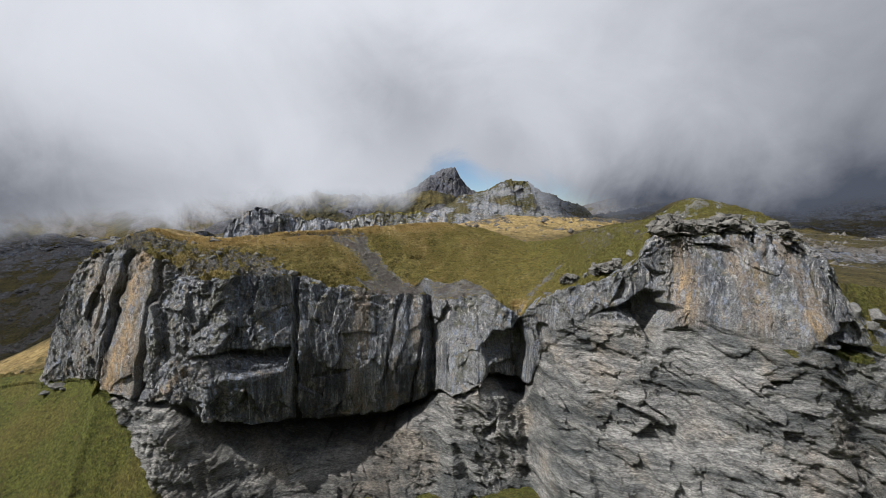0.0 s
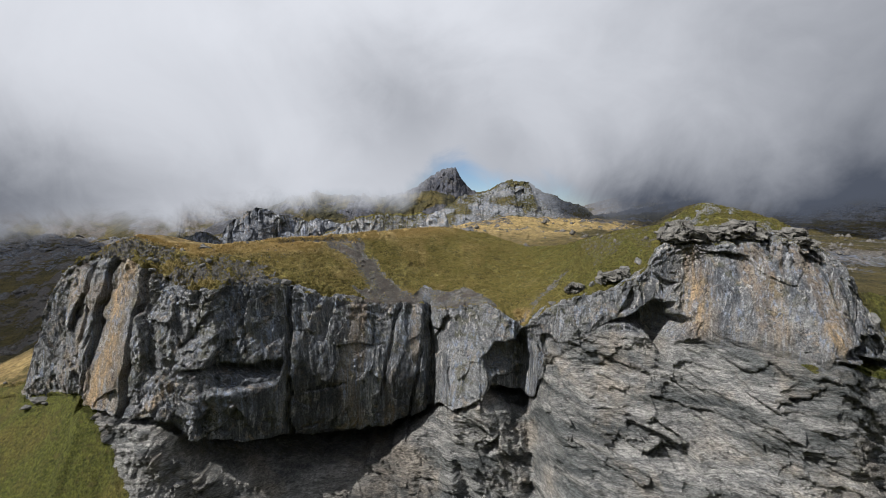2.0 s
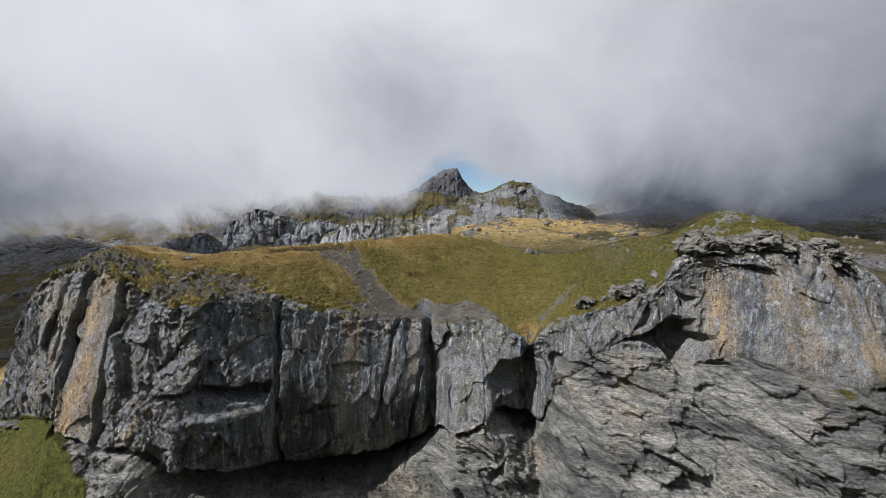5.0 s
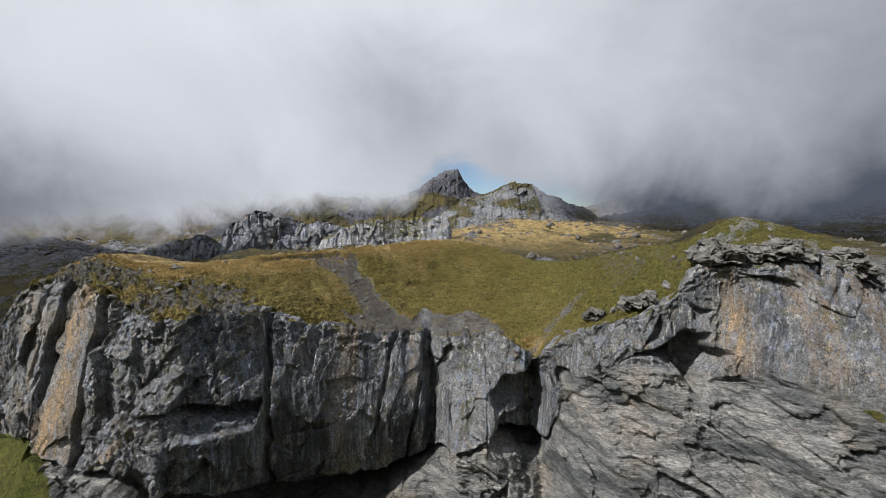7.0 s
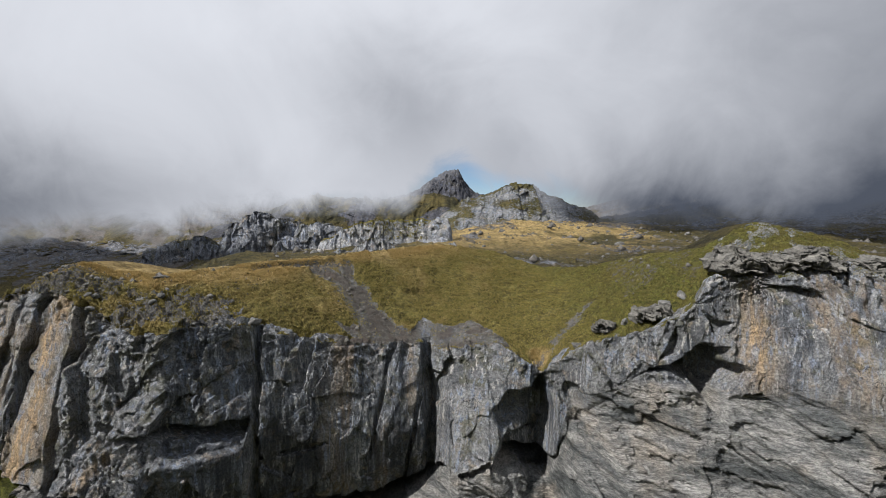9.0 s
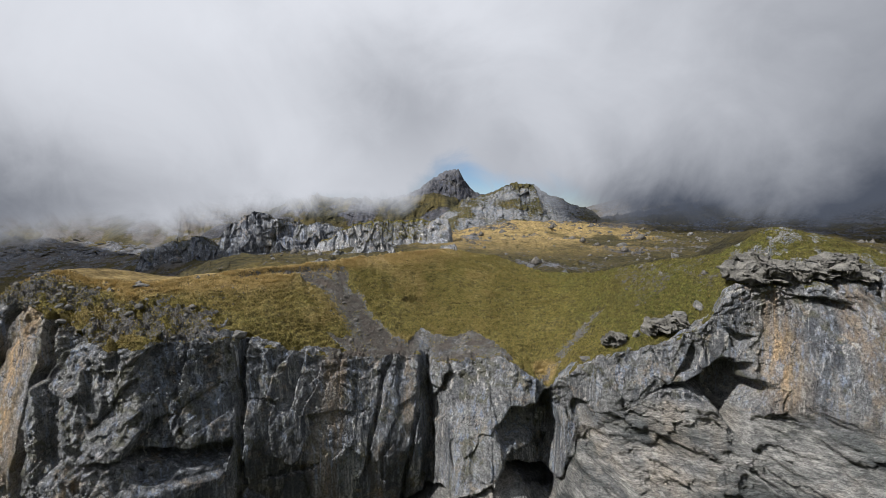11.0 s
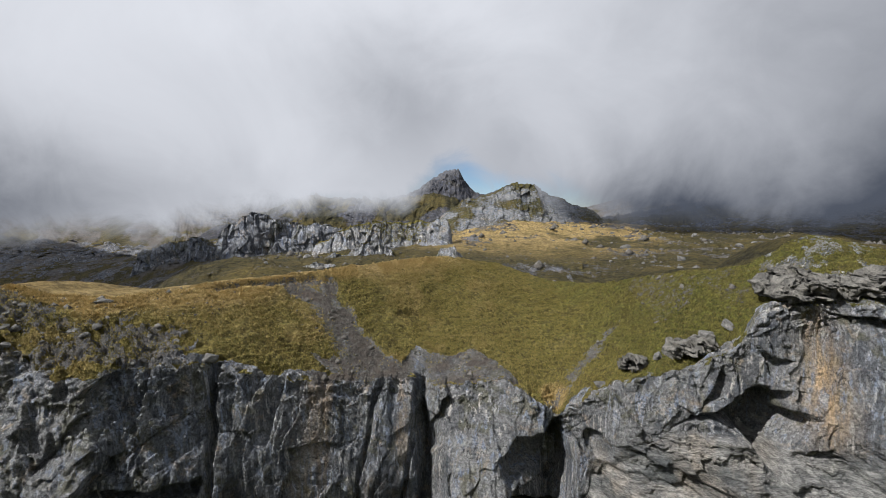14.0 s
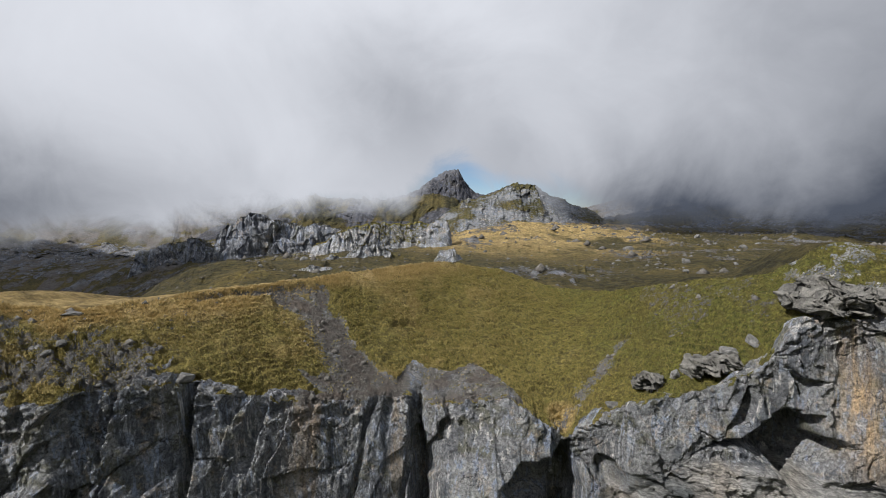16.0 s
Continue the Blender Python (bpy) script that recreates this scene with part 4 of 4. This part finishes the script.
STONE = stone_material("boulder_limestone", (0.11, 0.112, 0.115), (0.27, 0.27, 0.268))


def boulder_mesh(name, seed, subdivisions=3):
    """A broken block: a ball cut by planes, then chipped."""
    rng = np.random.default_rng(seed)
    bm = bmesh.new()
    bmesh.ops.create_icosphere(bm, subdivisions=subdivisions, radius=1.0)
    d = np.array([v.co[:] for v in bm.verts])
    d /= np.linalg.norm(d, axis=1)[:, None]
    n = rng.normal(size=(15, 3))
    n /= np.linalg.norm(n, axis=1)[:, None]
    h = rng.uniform(0.5, 0.86, 15)
    reach = np.clip(d @ n.T, 0.05, None)
    r = np.minimum((h / reach).min(axis=1), 1.25)
    p = d * r[:, None]
    p *= (1 + 0.09 * fbm(p[:, 0] * 2 + seed, p[:, 1] * 2, p[:, 2] * 2, 5, seed) + 0.06 * ridged(p[:, 0] * 4, p[:, 1] * 4 + seed, p[:, 2] * 4, 3, seed))[:, None]
    for v, q in zip(bm.verts, p):
        v.co = q
    me = bpy.data.meshes.new(name)
    bm.to_mesh(me)
    bm.free()
    me.materials.append(STONE)
    return me


BLOCKS = [boulder_mesh("boulder", 300 + k, 4) for k in range(6)]
SMALL_BLOCKS = [boulder_mesh("boulder", 320 + k, 2) for k in range(5)]
rng = np.random.default_rng(7)


def block(name, mesh, place, size, turn, label, category, group):
    ob = new(name, mesh)
    ob.matrix_world = Matrix.LocRotScale(place, Euler([radians(a) for a in turn]), size)
    return tagged(ob, label, category, group)


def height_at(x, y):
    """Height of the meadow or of the ground behind it."""
    c = int(np.argmin(np.abs(COLS - x)))
    if y <= CY[c]:
        return float(np.interp(y, ty[:, c], tz[:, c]))
    c = int(np.argmin(np.abs(HALF - x / max(1, y / 125))))
    order = np.argsort(by[:, c])
    return float(np.interp(y, by[order, c], bz[order, c]))


def ledge(x0, x1, y, z0, z1, deep, seed):
    """A layered slab of rock that juts out over the face: a closed loop of rock for each x, with strata in its front."""
    u = np.linspace(0, 1, 150)[None, :]
    a = np.linspace(0, 2 * math.pi, 121)[:, None]
    ends = np.clip(1 - np.abs(2 * u - 1) ** 3, 0, 1) ** 0.5
    x = x0 + (x1 - x0) * u + 0 * a
    uneven = 0.5 * fbm(x / 1.7, 0, 0, 4, seed) + 0.45 * facets(x / 1.5, 0 * x, seed + 7)[0]
    half = (z1 - z0) / 2 * ends
    pw = lambda c: np.sign(c) * np.abs(c) ** 0.5
    z = (z0 + z1) / 2 + half * pw(np.sin(a)) * (1 + np.where(np.sin(a) > 0, uneven, 0.5 * uneven))
    yy = y + deep - deep * (0.5 + 0.5 * ends) * pw(np.cos(a))
    beds = z / 0.5 + 1.2 * fbm(x / 2.2, z / 1.2, 0, 3, seed + 2) + 0.2 * x
    front = np.cos(a) > -0.1
    yy = yy + front * (0.55 * (beds - np.floor(beds)) + 0.9 * facets(x / 1.6, z / 0.7, seed + 3)[0] + 0.4 * facets(x / 0.6, z / 0.3, seed + 8)[0] + 1.4 * fbm(x / 1.9, z / 1.6, 0, 4, seed + 4))
    z = z + 0.3 * facets(x / 0.9, yy / 0.9, seed + 5)[0] + 0.25 * fbm(x / 1.2, yy / 1.2, 0, 3, seed + 1)
    x = x + 0.5 * fbm(yy / 1.1, z / 0.5, 0, 3, seed + 6) * (0.3 + np.abs(2 * u - 1))
    ob = sheet("rock_outcrop", x, yy, z, OUTCROP)
    return tagged(ob, "jutting layered slab of grey rock under the clifftop turf", "outcrop", "rock outcrops")


# layered slabs and blocks bedded in the top of the eastern wall
ledge(29.4, 37.2, 72.9, 36.7, 38.5, 3.4, 501)
ledge(36.2, 42.2, 71.8, 37.2, 38.7, 2.8, 511)
ledge(41.6, 47.6, 70.2, 36.2, 37.5, 2.4, 521)
ledge(37.4, 41.2, 73.6, 38.2, 39.5, 1.8, 531)
ledge(43.0, 46.4, 72.2, 37.5, 38.6, 1.6, 541)
ledge(30.6, 33.6, 75.0, 38.6, 39.5, 1.5, 551)
ledge(21.4, 26.2, 75.9, 30.8, 32.7, 1.8, 561)
ledge(17.0, 19.6, 76.6, 29.6, 30.7, 1.2, 571)
# blocks along the edge of the meadow
for k, (x, y, s, flat) in enumerate(((19.4, 78.2, 1.15, 0.6), (21.0, 78.6, 0.75, 0.8), (21.9, 78.0, 0.95, 0.8), (23.6, 77.6, 1.2, 0.9), (25.2, 77.9, 1.2, 0.6), (24.2, 76.6, 1.0, 0.7), (26.9, 77.0, 1.1, 0.5), (15.6, 78.6, 0.8, 0.6), (-21.2, 75.6, 0.8, 0.9), (-19.0, 76.4, 0.5, 0.7), (-17.3, 77.4, 0.45, 0.7))):
    block("boulder", BLOCKS[k % 6], (x, y, height_at(x, y) - 0.05 * s), (s, s * 0.8, s * flat), (10 * math.sin(k), 12 * math.cos(2 * k), 47 * k), "weathered grey boulder at the edge of the meadow", "boulder", "boulders on the rim")
block("boulder", BLOCKS[2], (-34.6, 81.7, height_at(-34.6, 81.7) + 0.1), (0.9, 0.6, 0.35), (4, 3, 20), "small pale stone lying in dry yellow grass", "boulder", "boulders on the rim")
# broken blocks on the bald crown of the western buttress
for k in range(40):
    x, u = rng.uniform(-46, -23), rng.uniform(0, 1)
    y = rim_y(np.array([x]))[0] + 0.6 + u * 5.5
    s = rng.uniform(0.2, 0.55)
    block("boulder", SMALL_BLOCKS[k % 5], (x, y, height_at(x, y) - 0.1 * s), (s * 1.3, s, s * 0.8), tuple(rng.uniform(-25, 25, 2)) + (rng.uniform(0, 360),), "small weathered block on the stony crown of the cliff", "boulder", "boulders on the rim")
# blocks beside the eastern flank
for k, (x, y, z, s) in enumerate(((58.6, 77.2, 25.6, 2.6), (61.5, 76.0, 23.6, 1.2), (59.2, 75.2, 23.4, 0.8), (63.5, 78.0, 24.6, 1.6), (57.0, 75.4, 23.6, 0.6), (60.5, 81.0, 27.6, 0.9), (56.0, 79.6, 27.4, 0.7))):
    block("boulder", BLOCKS[(k + 3) % 6], (x, y, z), (s, s * 0.85, s * 0.75), (8 * k, 5, 70 * k), "large pale grey boulder on the grassy flank", "boulder", "boulders on the flank")
# blocks beside the western foot
for k, (x, y, s) in enumerate(((-54.6, 74.8, 0.9), (-56.2, 74.6, 0.6), (-53.4, 74.2, 0.5))):
    z = float(np.interp(y, fy[:, int(np.argmin(np.abs(COLS - x)))][:130], fz[:, int(np.argmin(np.abs(COLS - x)))][:130]))
    block("boulder", BLOCKS[(k + 1) % 6], (x, y, z + 0.2 * s), (s * 1.4, s, s * 0.7), (5, 8 * k, 40 * k), "grey boulder half sunk in the grass bank", "boulder", "boulders on the flank")
# boulders strewn over the basin
count = 0
while count < 190:
    w, y = rng.uniform(-0.42, 0.62), 150 * (700 / 150) ** rng.uniform(0, 1)
    s = min(0.45 * rng.pareto(2.2) + 0.5, 3.2) * (0.5 + y / 480)
    if vnoise(np.array([w * 14]), np.array([y / 50]), np.array([0.5]), 77)[0] < rng.uniform(-0.5, 0.5):
        continue
    x = w * y
    block("boulder", SMALL_BLOCKS[count % 5], (x, y, height_at(x, y) + 0.15 * s), (s, s * rng.uniform(0.7, 1), s * rng.uniform(0.5, 0.85)), tuple(rng.uniform(-20, 20, 2)) + (rng.uniform(0, 360),),
          "grey boulder lying in the stony basin", "boulder", "boulders in the basin")
    count += 1


def crag(x0, x1, y, foot, crest, seed, label, size=1.0, lean=4.0, turf=0.0, material=None, depth=14.0):
    """A steep broken rock band with a rounded back; size: how much larger its blocks are, lean: how far it leans back, turf: how much grass clings to it."""
    u = np.linspace(x0, x1, 260)[None, :]
    v = np.linspace(0, 1, 80)[:, None]
    zf = foot(u.ravel())[None, :]
    zt = crest(u.ravel())[None, :] + size * (0.9 * fbm(u / (4 * size), 0, 0, 4, seed) + 0.6 * facets(u / (2.2 * size), u * 0, seed + 5)[0])
    reach = (u - x0) / (x1 - x0)
    zt = zf + (zt - zf) * step(0.0, 0.05, reach) * (1 - step(0.95, 1.0, reach))
    z = zf + (zt - zf) * v
    wu = u + 0.8 * size * fbm(u / (3 * size), z / (3 * size), 0, 3, seed + 6)
    steps = facets(wu / (4.5 * size), z / (9 * size), seed + 1)[0]
    yy = y + lean * v + size * (1.5 * steps + 0.8 * facets(wu / (1.5 * size), z / (3 * size), seed + 2)[0] + 0.2 * facets(u / (3 * size), z / (0.9 * size), seed + 9)[0] + 0.6 * ridged(u / (4 * size), z / (14 * size), 0, 4, seed + 3) + 2.5 * fbm(u / (10 * size), z / (10 * size), 0, 3, seed + 4))
    green = turf * step(-0.2, 0.3, fbm(u / (9 * size), z / (4 * size), 0, 4, seed + 8) + 0.3 * step(0.75, 1.0, v)) + 0.35 * step(0.93, 1.0, v)
    back_v = np.linspace(0.1, 1, 8)[:, None]
    x = np.concatenate([np.broadcast_to(u, z.shape), np.broadcast_to(u, (8, 260))])
    yy = np.concatenate([yy, yy[-1] + depth * size * back_v])
    z = np.concatenate([z, zt + (zf - 2 - zt) * back_v ** 2])
    green = np.clip(np.concatenate([green, np.broadcast_to(green[-1:], (8, 260))]), 0, 1)
    return tagged(sheet("rock_crag", x, yy, z, material or CRAG, turf=green, scree=0 * x, slate=0 * x, dry=0 * x, tan=0 * x), label, "crag", "crags", "")


def line(*points):
    return lambda u: curve(u, *points)


# the pale crag behind the meadow and its broken foot
crag(-74, 6, 296, line((-74, 14), (-45, 16), (-25, 18), (6, 19)), line((-74, 20), (-69, 27), (-62, 30), (-58, 35), (-54, 36.5), (-42, 38), (-25, 39.6), (-12, 39.4), (-4, 40), (1, 40), (4, 34), (6, 24)), 401, "steep pale grey limestone crag behind the meadow", 2.0, 16.0, 0.45)
crag(-62, -20, 262, line((-62, 16), (-20, 20)), line((-62, 17), (-58, 22), (-50, 27), (-44, 26), (-36, 31), (-30, 32), (-24, 28), (-20, 21)), 409, "broken pale limestone buttress in front of the crag", 1.0, 5.0, 0.3)
crag(-52, -32, 200, line((-52, 22), (-32, 24)), line((-52, 23), (-48, 26.5), (-42, 28), (-37, 27.5), (-32, 24)), 421, "low broken outcrop of pale limestone in the grass", 0.7, 3.0)
crag(-145, -112, 350, line((-145, 4), (-112, 8)), line((-145, 6), (-138, 11), (-128, 14.5), (-120, 13), (-112, 9)), 423, "low broken outcrop of pale limestone in the grass", 1.0, 5.0, 0.4)
crag(-112, -70, 330, line((-112, 8), (-70, 12)), line((-112, 9), (-100, 13), (-90, 20), (-82, 22), (-74, 17), (-70, 13)), 425, "grey limestone rib on the stony slope", 1.1, 6.0, 0.4)
crag(-5, 8, 240, line((-5, 24), (8, 24)), line((-5, 25), (-2, 30), (3, 31), (6, 28), (8, 25)), 431, "low grey slabs of limestone on a grassy slope")
# the long ribbed bluff under the cloud
crag(-365, -255, 640, line((-365, -30), (-255, -16)), line((-365, -12), (-352, 0), (-330, 7.5), (-304, 12.5), (-286, 20), (-277, 7), (-262, 6), (-255, 8)), 441, "dark grey ribbed limestone bluff below the cloud", 4.0, 14.0, 0.2, BLUFF)
crag(-262, -104, 620, line((-262, -14), (-242, -10), (-142, -6), (-104, 0)), line((-262, 4), (-257, 18), (-247, 32), (-232, 38), (-216, 42), (-202, 40), (-194, 33), (-160, 31), (-142, 30.5), (-117, 27), (-104, 16)), 443, "grey limestone bluff with upright ribs below the cloud", 5.0, 12.0, 0.15, BLUFF)
# the rocky shoulder beside the gap in the cloud
crag(-24, 175, 560, line((-24, 10), (34, 22), (90, 26), (175, 24)), line((-24, 20), (-12, 31), (-3, 42), (6, 48), (15, 56), (34, 59), (50, 64), (64, 72), (80, 78), (100, 73), (116, 64), (150, 50), (175, 40)), 447, "pale rocky shoulder of the mountain half hidden by cloud", 2.6, 70.0, 0.6, SHOULDER)
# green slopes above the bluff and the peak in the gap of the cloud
crag(-400, 40, 800, line((-400, -10), (40, 20)), line((-400, 20), (-352, 27), (-291, 48), (-248, 69), (-231, 74), (-162, 70), (-76, 66), (-25, 75), (10, 70), (40, 50)), 451, "grassy mountainside broken by rock bands under the cloud", 5.0, 110.0, 0.95, SHADED_HEIGHTS)
crag(-200, 200, 1000, line((-200, 10), (200, 10)), line((-200, 45), (-151, 61), (-90, 77), (-50, 92), (-34, 104), (-16, 116), (-3, 125), (8, 128), (24, 127), (29, 118), (38, 105), (48, 93), (58, 83), (70, 80), (85, 82), (112, 91), (160, 100), (200, 90)), 457, "pointed summit in a gap of the cloud, darkened in colour for cloud shade", 3.2, 90.0, 0.0, SHADED_HEIGHTS)


# ---- small stones and grass, too many to count ----
def scatter(name, pts, sizes, verts, faces, material, label, category, **layers):
    """One mesh of many small pieces; verts holds one shape for each piece."""
    n, k = len(pts), verts.shape[1]
    co = verts * sizes[:, None, None] + pts[:, None, :]
    f = (faces[None] + (np.arange(n) * k)[:, None, None]).reshape(-1, faces.shape[1])
    me = bpy.data.meshes.new(name)
    me.vertices.add(n * k)
    me.vertices.foreach_set("co", co.ravel())
    me.loops.add(f.size)
    me.loops.foreach_set("vertex_index", f.ravel().astype(np.int32))
    me.polygons.add(len(f))
    me.polygons.foreach_set("loop_start", np.arange(0, f.size, f.shape[1], dtype=np.int32))
    me.update(calc_edges=True)
    for key, values in layers.items():
        a = me.attributes.new(key, "FLOAT", "POINT")
        a.data.foreach_set("value", np.repeat(values, k).astype(np.float32))
    me.materials.append(material)
    return tagged(new(name, me), label, category, "", "stuff")


OCTA = np.array(((1, 0, 0), (0, 1, 0), (-1, 0, 0), (0, -1, 0), (0.1, 0.1, 0.8), (0, 0, -0.6)), float)
OCTA_F = np.array(((0, 1, 4), (1, 2, 4), (2, 3, 4), (3, 0, 4), (1, 0, 5), (2, 1, 5), (3, 2, 5), (0, 3, 5)))


def pebbles(n):
    v = OCTA[None] * rng.uniform(0.6, 1.2, (n, 6, 3)) + rng.uniform(-0.15, 0.15, (n, 6, 3))
    a = rng.uniform(0, 2 * math.pi, n)
    c, s = np.cos(a)[:, None], np.sin(a)[:, None]
    return np.stack([v[..., 0] * c - v[..., 1] * s, v[..., 0] * s + v[..., 1] * c, v[..., 2]], -1)


def pick(mask, n, grids):
    """Random spots of a sheet where mask is high, spread by area."""
    gx, gy, gz = grids
    area = np.abs(np.gradient(gx, axis=1) * np.gradient(gy, axis=0)) * mask
    flat = np.cumsum(area.ravel())
    i = np.clip(np.searchsorted(flat, rng.uniform(0, flat[-1], n)), 0, area.size - 1)
    jx, jy = np.gradient(gx, axis=1).ravel()[i], np.gradient(gy, axis=0).ravel()[i]
    return np.stack([gx.ravel()[i] + jx * rng.uniform(-0.5, 0.5, n), gy.ravel()[i] + jy * rng.uniform(-0.5, 0.5, n), gz.ravel()[i]], -1), i


GRAVEL = stone_material("gravel", (0.08, 0.077, 0.073), (0.25, 0.24, 0.23))
pts, _ = pick(np.maximum(t_scree, 0.35 * rock_t * (tx > -52) * (tx < 30)), 5200, (tx, ty, tz))
scatter("gravel", pts, np.clip(0.06 + 0.05 * rng.pareto(2.0, len(pts)), 0, 0.5), pebbles(len(pts)), OCTA_F, GRAVEL, "loose grey gravel and broken stones", "gravel")
near_basin = (by > 130) * (by < 640) * (np.abs(way) < 0.85) * np.clip(1.3 - b_turf, 0.08, 1) * step(-0.3, 0.5, b_mid)
pts, _ = pick(near_basin, 14000, (bx, by, bz))
scatter("stones", pts, (0.25 + 0.3 * rng.pareto(2.4, len(pts))).clip(0, 2.5) * (0.5 + pts[:, 1] / 400), pebbles(len(pts)), OCTA_F, GRAVEL, "grey stones scattered over the slopes", "stones")


def grass_material():
    m = Nodes("grass_blades")
    dry_l = m.layer("dry")
    one = m.node("ShaderNodeNewGeometry").outputs["Random Per Island"]
    green = m.mix(one, (0.085, 0.079, 0.023), (0.300, 0.262, 0.078))
    green = m.mix(m.layer("lush"), green, m.mix(one, (0.044, 0.043, 0.013), (0.150, 0.136, 0.040)))
    straw = m.mix(one, (0.30, 0.22, 0.095), (0.56, 0.43, 0.21))
    m.put(m.bsdf.inputs["Base Color"], m.mix(dry_l, green, straw))
    m.bsdf.inputs["Roughness"].default_value = 0.8
    return m.mat


def tussocks(n):
    """Five narrow blades fanning out from one root."""
    a = rng.uniform(0, 2 * math.pi, (n, 5))
    lean, tall, wide = rng.uniform(0.3, 1.0, (n, 5)), rng.uniform(0.6, 1.1, (n, 5)), 0.15
    ca, sa = np.cos(a), np.sin(a)
    tip = np.stack([ca * lean, sa * lean, tall], -1)
    l = np.stack([-sa * wide + ca * 0.1, ca * wide + sa * 0.1, 0 * a - 0.1], -1)
    r = np.stack([sa * wide + ca * 0.1, -ca * wide + sa * 0.1, 0 * a - 0.1], -1)
    return np.stack([l, r, tip], 2).reshape(n, 15, 3)


BLADES = np.arange(15).reshape(5, 3)
meadow_m = t_turf * (np.abs(tx + 1) < 60) * (1 + 0.8 * t_dry) * step(-0.6, 0.3, wob1)
pts, i = pick(meadow_m, 90000, (tx, ty, tz))
dryness = np.clip(t_dry.ravel()[i] + rng.uniform(-0.35, 0.25, len(pts)), 0, 1)
scatter("grass", pts, rng.uniform(0.09, 0.20, len(pts)) * (1 + 0.35 * t_dry.ravel()[i]), tussocks(len(pts)), BLADES, grass_material(), "short green and straw-yellow alpine grass", "grass", dry=dryness, lush=t_lush.ravel()[i])
